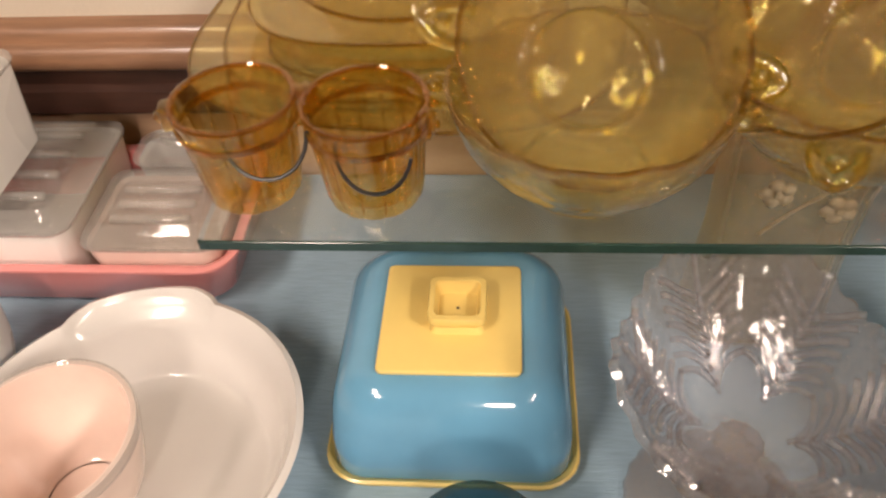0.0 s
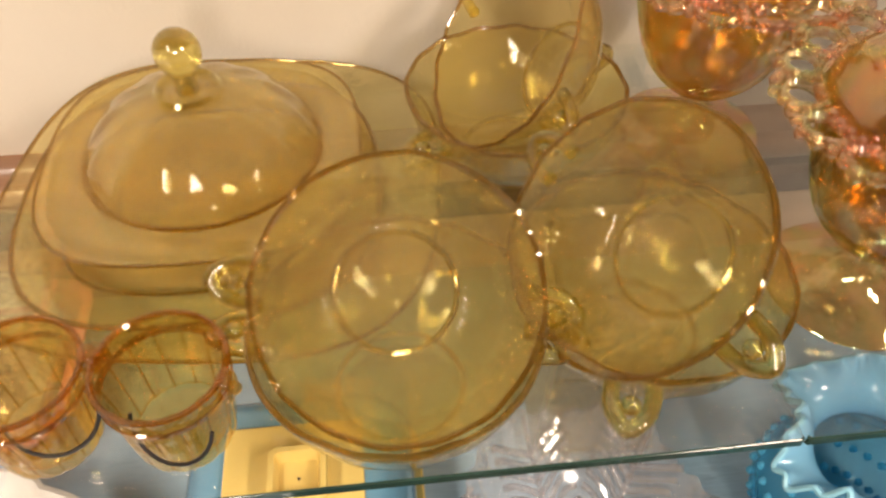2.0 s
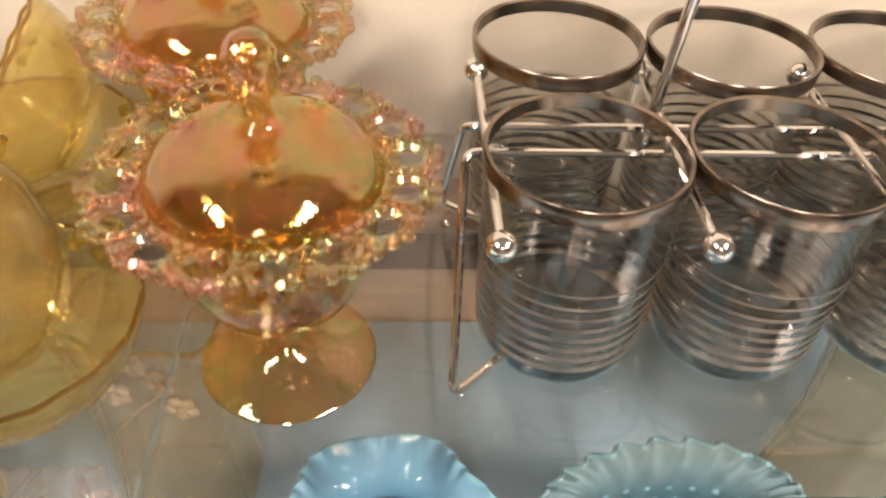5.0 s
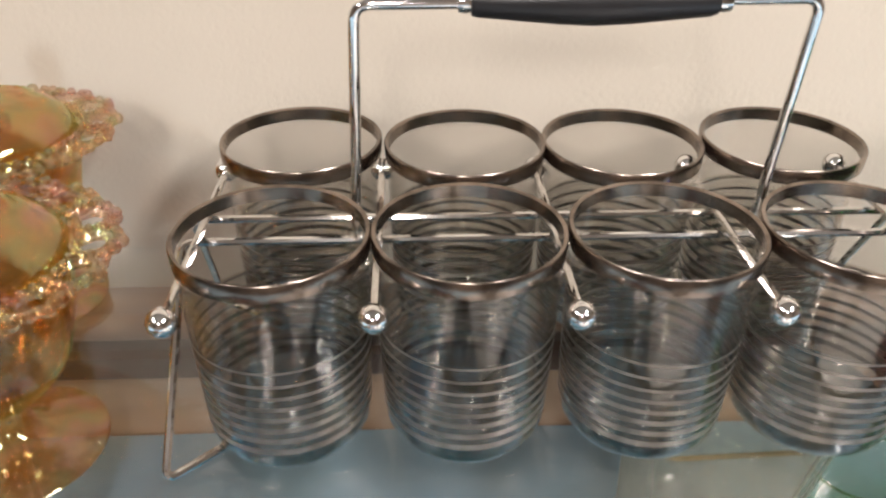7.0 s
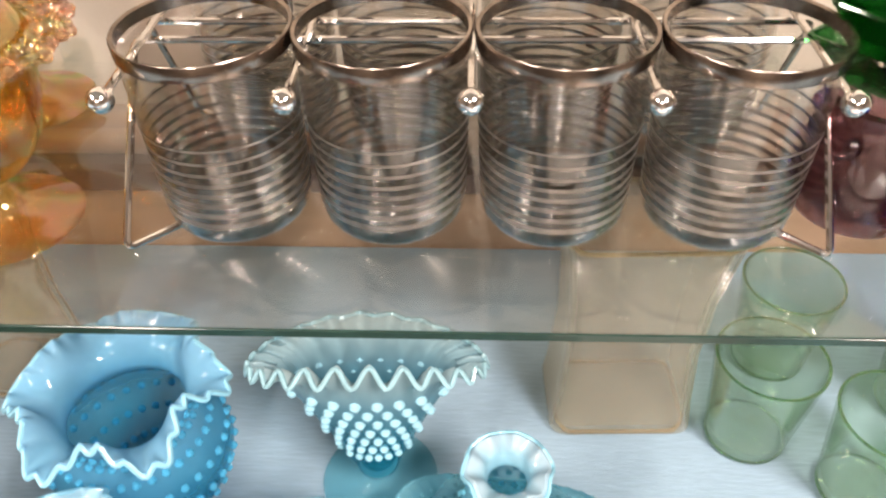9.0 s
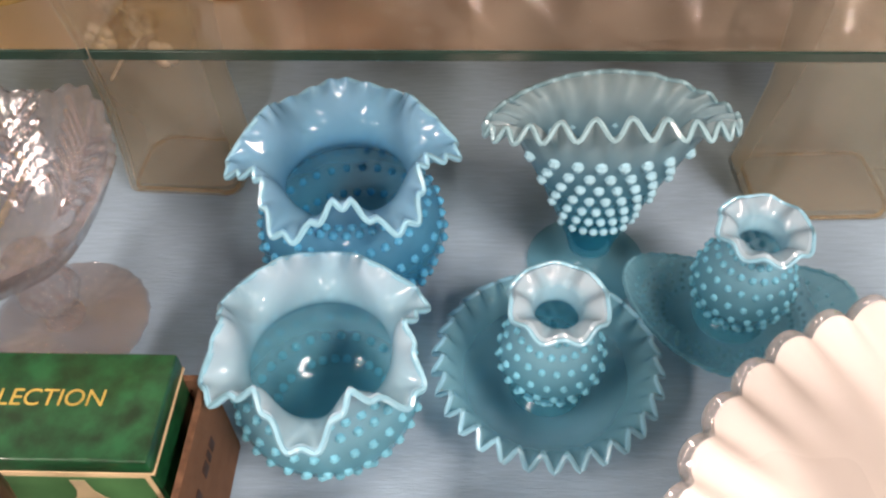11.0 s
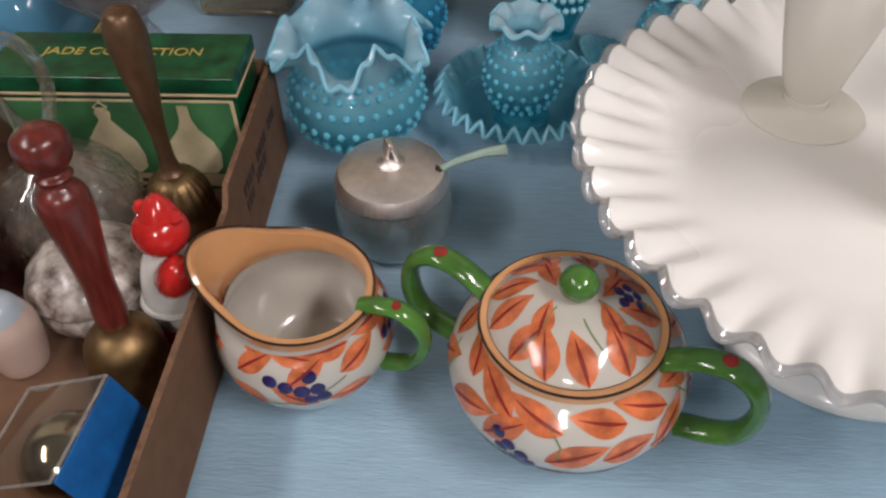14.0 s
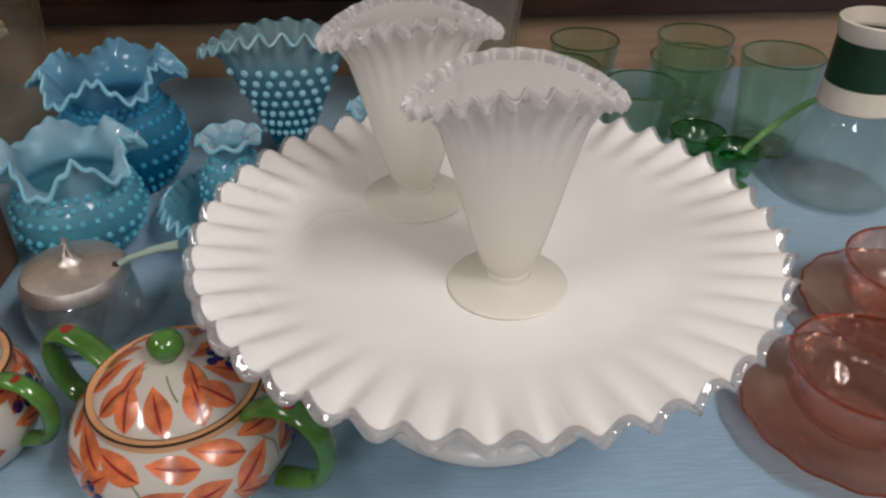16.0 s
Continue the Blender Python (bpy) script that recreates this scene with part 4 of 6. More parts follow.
square_dish((0.999, -0.288, H + 0.073), (0, 0, 40))
square_dish((1.001, -0.286, H + 0.0885), (4, 3, 48))
square_dish((1.001, -0.287, H + 0.105), (-7, 5, 42))
t = thing("cobalt_bowl", "small cobalt blue glass bowl", "bowl", (1.021, -0.350, H))
part("body", lathe(vessel([(0.018, 0.0), (0.026, 0.002), (0.030, 0.014), (0.026, 0.034), (0.0275, 0.052)], 0.004, 5, 0.008), 48), COBALT, t)
part("foot", lathe([(1e-4, 0.0001), (0.022, 0.0001), (0.024, 0.003), (0.02, 0.006), (1e-4, 0.006)], 40), COBALT, t)


# ---- blue hobnail glass on the cloth ----
def crimp(k0, k1, broad, fine, counts, phase=0.0, edge=5):
    """A rim shape for lathe(): broad lobes grow from profile index k0 up to k1, turning in and up, then out and down, as (radial, upright) amounts. A fine ruffle takes the last few rings."""
    def shape(a, r, z, k):
        f = min(1, max(0, (k - k0) / (k1 - k0)))
        f = f * f * (3 - 2 * f)
        g = min(1, max(0, (k - k1 + edge) / edge)) ** 1.4
        wave, ripple = math.cos(counts[0] * a + phase), math.cos(counts[1] * a + phase)
        return r - f * broad[0] * wave - g * fine[0] * ripple, z + f * broad[1] * wave + g * fine[1] * ripple
    return shape


def crimped_vase(name, label, place, pts, per, k0, broad, fine, waves, material, hob_rows, hob_n, hob_r, hob_mat, wall=0.0028, rim_r=0.0018, phase=0.0):
    t = thing(name, label, "vase", place)
    out = smooth_profile(pts, per)
    n_out = len(out)
    inner = []
    for i in range(n_out - 1, 2, -1):
        r, z = out[i]
        a, b = out[i - 1], out[min(n_out - 1, i + 1)]
        dr, dz = b[0] - a[0], b[1] - a[1]
        ln = math.hypot(dr, dz)
        inner.append((max(1e-4, r - wall * dz / ln), max(out[0][1] + 0.004, z + wall * dr / ln)))
    full = [(1e-4, out[0][1])] + out + inner + [(1e-4, out[0][1] + 0.004)]
    base_shape = crimp(k0, n_out - 1, broad, fine, waves, phase)

    def shape(a, r, z, k):
        kk = k - 1
        if kk >= n_out:
            kk = 2 * n_out - 1 - kk
        return base_shape(a, r, z, kk)

    part("body", lathe(full, 280, shape), material, t)
    rim = []
    for i in range(280):
        a = TAU * i / 280
        r, z = base_shape(a, out[-1][0], out[-1][1], n_out - 1)
        rim.append((r * math.cos(a), r * math.sin(a), z))
    part("rim", tube(rim, rim_r, 6, True), OPAL_WHITE, t, "milky white crimped edge")
    if hob_rows:
        part("hobnail_relief", hobnails(out, hob_rows, hob_r, hob_n), hob_mat, t, "rows of raised round knobs", kind="stuff")
    return t


v1_pts = [(0.030, 0.0), (0.034, 0.002), (0.050, 0.018), (0.059, 0.042), (0.055, 0.064), (0.043, 0.080), (0.0395, 0.088), (0.044, 0.100), (0.0525, 0.1085), (0.0605, 0.1130)]
crimped_vase("hobnail_vase", "deep blue opal hobnail vase with a double-crimped white rim", (0.556, -0.360, 0), v1_pts, 4, 25, (0.0075, 0.0085), (0.0018, 0.0024), (6, 30), BLUE_OPAL, range(3, 26, 3), 34, 0.0030, HOB_DEEP, phase=2.41)
v2_pts = [(0.024, 0.0), (0.027, 0.002), (0.029, 0.007), (0.043, 0.018), (0.051, 0.036), (0.0485, 0.055), (0.0415, 0.066), (0.0405, 0.072), (0.0435, 0.081), (0.0480, 0.0865), (0.0540, 0.0905)]
crimped_vase("hobnail_vase", "pale aqua opal hobnail vase with a wide crimped white rim", (0.553, -0.475, 0), v2_pts, 4, 27, (0.0070, 0.0092), (0.0016, 0.0022), (6, 24), AQUA_OPAL, range(10, 27, 3), 30, 0.0029, HOB)


def fan_loft(levels, n, droop, flute, count, k0, lift):
    """Rings of a fan vase: (rx, ry, z) levels; the ends droop and the lip is fluted."""
    rings = []
    top = len(levels) - 1
    for k, (rx, ry, z) in enumerate(levels):
        f = max(0, (k - k0) / (top - k0))
        ring = []
        for i in range(n):
            a = TAU * i / n
            w = math.cos(count * a)
            ring.append(((rx + 0.2 * flute * f * w) * math.cos(a), (ry + flute * f * w) * math.sin(a), z - droop * f * math.cos(a) ** 2 - lift * flute * f * w))
        rings.append(ring)
    return rings


def fan_vase(name, label, place, turn, foot_r, stem, levels, droop, flute, count, material, rim_mat, rim_r, k0, group="", foot_mat=None, rim_label="", crest=False, lift=0.3):
    t = thing(name, label, "vase", place, group, (0, 0, turn))
    z0 = levels[0][2]
    foot = [(1e-4, 0.0006), (foot_r, 0.0), (foot_r + 0.001, 0.0015), (foot_r - 0.001, 0.003), (foot_r * 0.55, 0.006), (stem, z0 * 0.7), (stem, z0 + 0.001), (1e-4, z0 + 0.001)]
    part("foot", lathe(foot, 56), foot_mat or material, t)
    n = 260
    outer = fan_loft(levels, n, droop, flute, count, k0, lift)
    inner = fan_loft([(max(rx - 0.003, 0.002), max(ry - 0.003, 0.002), z + (0.004 if k == 0 else 0.0)) for k, (rx, ry, z) in enumerate(levels)], n, droop, flute, count, k0, lift)[::-1]
    part("body", loft(outer + inner), material, t)
    if crest:
        def lip(ring, out, up):
            return [(x * (1 + out), y * (1 + 2.2 * out), z + up) for x, y, z in ring]
        part("rim", loft([lip(outer[-1], 0.0, -0.001), lip(outer[-1], 0.022, 0.0022), lip(outer[-1], 0.040, 0.0042), lip(outer[-1], 0.030, 0.0050), lip(inner[0], 0.020, 0.0040), lip(inner[0], 0.0, 0.0005)]), rim_mat, t, rim_label)
    else:
        part("rim", tube(outer[-1], rim_r, 6, True), rim_mat, t, rim_label)
    return t, outer


fan_levels = [(0.014, 0.013, 0.020), (0.017, 0.0145, 0.032), (0.025, 0.0165, 0.052), (0.036, 0.018, 0.078), (0.048, 0.0195, 0.104), (0.058, 0.0205, 0.124), (0.0665, 0.0225, 0.136), (0.073, 0.0255, 0.1425)]
fv, fan_rings = fan_vase("fan_vase", "blue hobnail opal fan vase with a ruffled milky lip", (0.712, -0.351, 0), 2, 0.0395, 0.013, fan_levels, 0.018, 0.0048, 23, FAN_OPAL, OPAL_LIP, 0.0016, 5, lift=0.75, foot_mat=DISH_OPAL, rim_label="milky ruffled lip")
hob = []
for q, z in enumerate([0.050 + 0.0098 * i for i in range(7)]):
    k = max(i for i in range(len(fan_levels) - 1) if fan_levels[i][2] <= z)
    f = (z - fan_levels[k][2]) / (fan_levels[k + 1][2] - fan_levels[k][2])
    rx = fan_levels[k][0] + f * (fan_levels[k + 1][0] - fan_levels[k][0])
    ry = fan_levels[k][1] + f * (fan_levels[k + 1][1] - fan_levels[k][1])
    num = 8 - q % 2
    for s in (-1, 1):
        for i in range(num):
            u = -0.92 + 1.84 * (i + 0.5 * (q % 2)) / 7
            if abs(u) < 0.97:
                drop_z = 0.018 * max(0, (z - 0.124) / 0.023) * u * u
                hob.append(ball(0.0029 + 0.00017 * q, (rx * u, s * ry * math.sqrt(1 - u * u), z - drop_z), 8))
part("hobnail_relief", join(*hob), HOB_FAN, fv, "milky raised round knobs", kind="stuff")


def small_vase_parts(t):
    pts = [(0.021, 0.0), (0.0225, 0.0015), (0.0165, 0.006), (0.0155, 0.010), (0.0220, 0.016), (0.0290, 0.029), (0.0290, 0.043), (0.0235, 0.057), (0.0155, 0.067), (0.0142, 0.0720), (0.0185, 0.0785), (0.0262, 0.0830)]
    out = smooth_profile(pts, 3)
    base_shape = crimp(28, len(out) - 1, (0.0010, 0.0020), (0, 0), (8, 8))
    inner = [(max(1e-4, r - 0.0024), max(z + (0.0012 if i > 28 else 0), 0.004)) for i, (r, z) in reversed(list(enumerate(out))) if i > 3]
    full = [(1e-4, 0)] + out + inner + [(1e-4, 0.004)]
    n_out = len(out)

    def shape(a, r, z, k):
        kk = k - 1
        if kk >= n_out:
            kk = max(0, 2 * n_out - 1 - kk)
        return base_shape(a, r, z, kk)

    part("body", lathe(full, 96, shape), AQUA_OPAL, t)
    rim = []
    for i in range(96):
        a = TAU * i / 96
        r, z = base_shape(a, out[-1][0], out[-1][1], n_out - 1)
        rim.append((r * math.cos(a), r * math.sin(a), z + 0.0004))
    part("rim", tube(rim, 0.0013, 6, True), OPAL_WHITE, t, "white scalloped lip")
    lp = [(r + 0.0003, z) for r, z in out[-5:]] + [(r - 0.0030, z + 0.0022) for r, z in reversed(out[-5:])]
    part("lip", lathe(lp, 96, lambda a, r, z, k: base_shape(a, r, z, n_out - 5 + (k if k < 5 else 9 - k))), BUD_LIP, t, "milky white flared lip")
    part("hobnail_relief", hobnails(out, range(12, 26, 2), 0.0023, 20), HOB, t, "rows of raised round knobs", kind="stuff")


sv = thing("bud_vase", "small aqua hobnail vase with white scalloped lip in a dish", "vase", (0.678, -0.452, 0.0062), "hobnail bud vases")
small_vase_parts(sv)
tagged(copy_thing(sv, pose(0.798, -0.399, 0.0062, 0, 0, 30)), "small aqua hobnail vase with white scalloped lip on a folded dish")

# ruffled round dish under one bud vase
dt = thing("ruffled_dish", "blue glass dish with a tightly ruffled milky edge", "dish", (0.677, -0.452, 0))
dp = smooth_profile([(0.026, 0.0), (0.030, 0.001), (0.044, 0.010), (0.056, 0.023), (0.064, 0.031)], 5)
full = [(1e-4, 0.0)] + dp + [(r - 0.002, z + 0.0028) for r, z in reversed(dp)] + [(1e-4, 0.0042)]
ds = crimp(11, 20, (0, 0), (0.0030, 0.0042), (1, 30), edge=6)


def dish_shape(a, r, z, k):
    kk = k - 1 if k - 1 < 21 else 41 - (k - 1)
    return ds(a, r, z, kk)


part("body", lathe(full, 216, dish_shape), DISH_OPAL, dt)
rim = [(ds(TAU * i / 216, 0.064, 0.031, 20)[0] * math.cos(TAU * i / 216), ds(TAU * i / 216, 0.064, 0.031, 20)[0] * math.sin(TAU * i / 216), ds(TAU * i / 216, 0.064, 0.0322, 20)[1]) for i in range(216)]
part("rim", tube(rim, 0.0016, 6, True), OPAL_WHITE, dt, "milky ruffled edge")

# folded boat-shaped dish under the other
bt = thing("folded_dish", "clear blue hobnail dish with two sides folded up", "dish", (0.797, -0.400, 0), "", (0, 0, -6))


def boat(r, a, lift=0.0):
    x, y = r * math.cos(a) * 1.12, r * math.sin(a) * 0.72
    f = max(0, (r - 0.026) / 0.036)
    return x, y, 0.0008 + 0.030 * f * f * abs(math.cos(a)) ** 1.6 + 0.004 * f + 0.0008 * f * math.cos(40 * a) + lift


rr = (0.0001, 0.012, 0.024, 0.034, 0.044, 0.053, 0.062)
rings = [[boat(r, TAU * i / 120) for i in range(120)] for r in rr] + [[boat(r, TAU * i / 120, 0.0032) for i in range(120)] for r in reversed(rr)]
part("body", loft(rings), DISH_OPAL, bt)
part("rim", tube([boat(0.062, TAU * i / 120, 0.0016) for i in range(120)], 0.0015, 6, True), DISH_OPAL, bt)
part("hobnail_relief", join(*[ball(0.0016, boat(r, TAU * (i + 0.5 * (q % 2)) / 36, 0.0036), 6) for q, r in enumerate((0.036, 0.042, 0.048, 0.054)) for i in range(36)]), DISH_OPAL, bt, kind="stuff")

# ---- white cake stand with two fan vases ----
PLATE_AT = (0.872, -0.640)
cs = thing("cake_stand", "white milk glass cake stand with fluted clear-edged rim", "cake stand", (*PLATE_AT, 0))
NF = 44
CR = 0.171


def flute(r):
    f = min(1, max(0, (r - 0.124) / (CR - 0.124)))
    return 0.52 * f * f * (3 - 2 * f) + 0.48 * f ** 6


def top_point(r, a, lift=0.0):
    f = flute(r)
    ridge = math.cos(NF * a)
    zz = 0.1095 + 0.0125 * max(0, (r - 0.110) / 0.064) + f * 0.0041 * ridge + lift
    return (r + f * 0.0022 * math.sin(NF * a)) * math.cos(a), (r + f * 0.0022 * math.sin(NF * a)) * math.sin(a), zz


NS = 520
radii = [0.0001, 0.04, 0.08, 0.1, 0.112, 0.120, 0.128, 0.136, 0.145, 0.154, 0.163, CR]
rings = [[top_point(r, TAU * i / NS) for i in range(NS)] for r in radii] + [[top_point(r, TAU * i / NS, -0.0042) for i in range(NS)] for r in reversed(radii)]
part("plate", loft(rings), MILK, cs)
def crest_ring(out, up):
    res = []
    for i in range(NS):
        a = TAU * i / NS
        x, y, z = top_point(CR, a)
        k = 1 + out / CR
        res.append((x * k, y * k, z + up + 0.14 * out * math.cos(NF * a)))
    return res


part("crest", loft([crest_ring(-0.001, -0.0002), crest_ring(0.0028, -0.0004), crest_ring(0.0048, -0.0014), crest_ring(0.0052, -0.0026), crest_ring(0.0042, -0.0040), crest_ring(0.0020, -0.0046), crest_ring(-0.001, -0.0042)], True, False, False), CREST, cs, "clear rippled glass crest")
ped = [(0.085, 0.0), (0.087, 0.002), (0.083, 0.010), (0.055, 0.026), (0.026, 0.046), (0.019, 0.064), (0.024, 0.087), (0.044, 0.1015), (0.055, 0.1048)]
part("pedestal", lathe([(1e-4, 0.0)] + smooth_profile(ped, 5) + [(1e-4, 0.1048)], 64), MILK, cs)

wl = [(0.0105, 0.0105, 0.0105), (0.0163, 0.0131, 0.019), (0.0231, 0.0152, 0.042), (0.0305, 0.0168, 0.0715), (0.0378, 0.0189, 0.0965), (0.0446, 0.022, 0.1115), (0.0505, 0.0252, 0.1175), (0.0535, 0.0276, 0.1215)]
for (x, y), turn in (((0.8795, -0.688), 3.0), ((0.829, -0.591), 9.0)):
    w, _ = fan_vase("white_fan_vase", "ivory opal glass fan vase with clear ruffled lip", (x, y, 0.1100), turn, 0.0325, 0.0126, wl, 0.015, 0.0040, 26, MILK_WARM, CREST_FAN, 0.0022, 4, crest=True, group="fan vases on the cake stand", rim_label="clear ruffled glass edge")

# ---- painted china ----
def painted(t, skin, leaves, berries, stalks, parent=None):
    """Leaves with a dark vein, berries and stalks in slightly raised enamel, each a part."""
    for a, s, ln, w, turn in leaves:
        blade, vein = skin.leaf(a, s, ln, w, turn), skin.leaf(a, s, ln * 0.85, w * 0.12, turn, 0.0008)
        part("painted_leaf", join(blade, vein), (LEAF, LEAF_DARK), parent or t, slots=[0] * len(blade[1]) + [1] * len(vein[1]))
    for p in stalks:
        part("painted_stalk", skin.line(p, 0.0009), STALK, parent or t)
    for a, s, r in berries:
        part("painted_berry", skin.dot(a, s, r), BERRY, parent or t)


def strap_handle(points, width, thick):
    """A flat looped handle: an oval section swept along points in the xz plane."""
    pts = [Vector(p) for p in points]
    rings = []
    for i, p in enumerate(pts):
        d = (pts[min(i + 1, len(pts) - 1)] - pts[max(i - 1, 0)]).normalized()
        side = Vector((0, 1, 0))
        up = d.cross(side).normalized()
        rings.append([tuple(p + side * width * math.cos(TAU * k / 12) + up * thick * math.sin(TAU * k / 12)) for k in range(12)])
    return loft(rings)


FRONT = -math.pi / 2
# sugar bowl with lid
sb = thing("sugar_bowl", "white china sugar bowl painted with orange leaves and green handles", "sugar bowl", (0.694, -0.718, 0), "", (0, 0, -26))
s_pts = [(0.034, 0.0), (0.039, 0.002), (0.053, 0.016), (0.0625, 0.036), (0.0595, 0.054), (0.049, 0.066), (0.0467, 0.0705)]
s_out = smooth_profile(s_pts, 6)
part("body", lathe(vessel(s_pts, 0.0035, 6, 0.006), 72), CHINA, sb)
part("lustre_rim", lathe([(0.0478, 0.0672), (0.0474, 0.0706), (0.0464, 0.0732), (0.0430, 0.0722), (0.0427, 0.0675)], 72), LUSTRE, sb, "tan lustre rim")
part("rim_line", edge_ring(circle(0.0470, 0.0722, 64), 0.0008), BLACK_LINE, sb)
skin = Skin(s_out)
S = skin.s[-1]
rnd = random.Random(5)
leaves, berries, stalks = [], [], []
for row, (share, lean) in enumerate(((0.36, 1.25), (0.60, -1.05), (0.80, 0.95))):
    for k in range(13):
        a = FRONT + TAU * (k + 0.37 * row + rnd.uniform(-0.08, 0.08)) / 13
        leaves.append((a, S * (share + 0.03 * (k % 2)), 0.027 + 0.005 * rnd.random(), 0.0150, lean + rnd.uniform(-0.45, 0.45)))
for a0 in (FRONT - 0.08, FRONT + 1.9, FRONT + 3.6):
    for da, dsz in ((0, 0), (0.11, -0.004), (-0.10, 0.005), (0.05, -0.0105), (-0.06, -0.0045), (0.17, -0.010), (0.12, -0.0165)):
        berries.append((a0 + da, S * 0.62 + dsz, 0.0038))
    stalks.append([(a0 - 0.1, S * 0.55), (a0 + 0.2, S * 0.4), (a0 + 0.7, S * 0.3)])
for k in range(5):
    a = FRONT + TAU * k / 5 + 0.2
    stalks.append([(a, S * 0.85), (a + 0.12, S * 0.72), (a + 0.1, S * 0.6)])
painted(sb, skin, leaves, berries, stalks)
for s in (-1, 1):
    hp = smooth_path([(s * 0.0445, 0, 0.0655), (s * 0.062, 0, 0.0775), (s * 0.079, 0, 0.0800), (s * 0.092, 0, 0.069), (s * 0.0945, 0, 0.050), (s * 0.086, 0, 0.032), (s * 0.062, 0, 0.023)])
    hd = part("handle", strap_handle(hp, 0.0075, 0.0045), GREEN_CHINA, sb, "glossy green looped handle")
    part("brown_dab", ball(0.004, (s * 0.075, 0, 0.0845), 10, 0.35), LEAF_DARK, hd)
lid_pts = [(0.0428, 0.0728), (0.0395, 0.0765), (0.030, 0.0838), (0.0175, 0.0882), (0.006, 0.0898)]
lo = smooth_profile(lid_pts, 6)
sl = part("lid", lathe([(1e-4, 0.071), (0.0420, 0.0712)] + lo + [(1e-4, 0.09)], 72), CHINA, sb, "painted domed lid")
lskin = Skin([(r, z) for r, z in lo])
LS = lskin.s[-1]
lv = []
for k in range(13):
    lv.append((FRONT - 0.9 + TAU * k / 13, LS * 0.02, 0.0272, 0.0148, (0.22, -0.12, 0.34)[k % 3]))
    if k % 3 == 1:
        lv.append((FRONT - 0.75 + TAU * k / 13, LS * 0.42, 0.0200, 0.0115, (-0.3, 0.4)[k % 2]))
lb = [(0.55 + da, LS * 0.52 + d, 0.0030) for da, d in ((0, 0), (0.16, 0.004), (-0.16, 0.003), (0.1, -0.006), (-0.1, -0.0065), (0.26, -0.002))]
lst = [[(FRONT - 0.5, LS * 0.85), (FRONT - 0.3, LS * 0.5), (FRONT - 0.35, LS * 0.15)], [(0.2, LS * 0.9), (-0.1, LS * 0.5), (-0.5, LS * 0.15)], [(FRONT + 0.6, LS * 0.8), (FRONT + 0.8, LS * 0.4)]]
painted(sb, lskin, lv, lb, lst, parent=sl)
part("knob", join(ball(0.0098, (0, 0, 0.0985), 18, 0.9), lathe([(0.005, 0.0895), (0.0045, 0.093), (0.006, 0.0955)], 16)), GREEN_CHINA, sl, "round green knob")

# cream jug
cj = thing("cream_jug", "white china cream jug painted with orange leaves, tan lustre inside", "jug", (0.551, -0.697, 0), "", (0, 0, -16))
j_pts = [(0.026, 0.0), (0.030, 0.002), (0.041, 0.014), (0.0485, 0.032), (0.046, 0.050), (0.0395, 0.060), (0.0405, 0.0705)]
j_out = smooth_profile(j_pts, 6)


def spout(a, r, z, k):
    f = max(0, (z - 0.050) / 0.0205)
    c = max(0, -math.cos(a - 0.12))
    back = max(0, math.cos(a - 0.12))
    return r + 0.0155 * f * c ** 5, z + f * (0.013 * c ** 4 + 0.004 * c - 0.003 * back)


part("body", lathe(vessel(j_pts, 0.003, 6, 0.006), 96, spout), CHINA, cj)
part("lustre_band", lathe([(r - 0.0034, z) for r, z in j_out[-11:]] + [(r - 0.0040, z) for r, z in reversed(j_out[-11:])], 96, spout), LUSTRE, cj, "tan lustre inside the lip")
part("lustre_lip", lathe([(r + 0.0004, z) for r, z in j_out[-5:]] + [(r - 0.0032, z + 0.0006) for r, z in reversed(j_out[-3:])], 96, spout), LUSTRE, cj)
rl = [spout(TAU * i / 96, 0.0408, 0.0705, 0) for i in range(96)]
part("rim_line", edge_ring([(r * math.cos(TAU * i / 96), r * math.sin(TAU * i / 96), z + 0.0004) for i, (r, z) in enumerate(rl)], 0.0008), BLACK_LINE, cj)
skin = Skin(j_out[:-6])
S = skin.s[-1]
leaves, berries, stalks = [], [], []
for row, (share, lean) in enumerate(((0.52, 1.2), (0.76, -1.1), (0.95, 1.2))):
    for k in range(10):
        a = FRONT + TAU * (k + 0.4 * row + rnd.uniform(-0.1, 0.1)) / 10
        leaves.append((a, S * (share + 0.03 * (k % 2)), 0.023 + 0.005 * rnd.random(), 0.0128, lean + rnd.uniform(-0.35, 0.35)))
for a0 in (FRONT + 0.42, FRONT + 1.95, FRONT - 1.9):
    for da, dsz in ((0, 0), (0.17, 0.0005), (-0.17, 0.003), (0.10, 0.009), (0.08, -0.007), (-0.34, 0.006), (0.22, -0.006)):
        berries.append((a0 + da, S * 0.70 + dsz, 0.0040 if da else 0.0044))
    stalks.append([(a0 - 0.45, S * 0.52), (a0, S * 0.60), (a0 + 0.5, S * 0.74)])
painted(cj, skin, leaves, berries, stalks)
hp = smooth_path([(0.036, 0, 0.0655), (0.047, 0, 0.0695), (0.060, 0, 0.068), (0.0695, 0, 0.057), (0.0695, 0, 0.042), (0.062, 0, 0.028), (0.046, 0, 0.022)])
hd = part("handle", strap_handle(hp, 0.0058, 0.0038), GREEN_CHINA, cj, "glossy green looped handle")
part("brown_dab", ball(0.0036, (0.0555, 0, 0.0722), 10, 0.35), LEAF_DARK, hd)

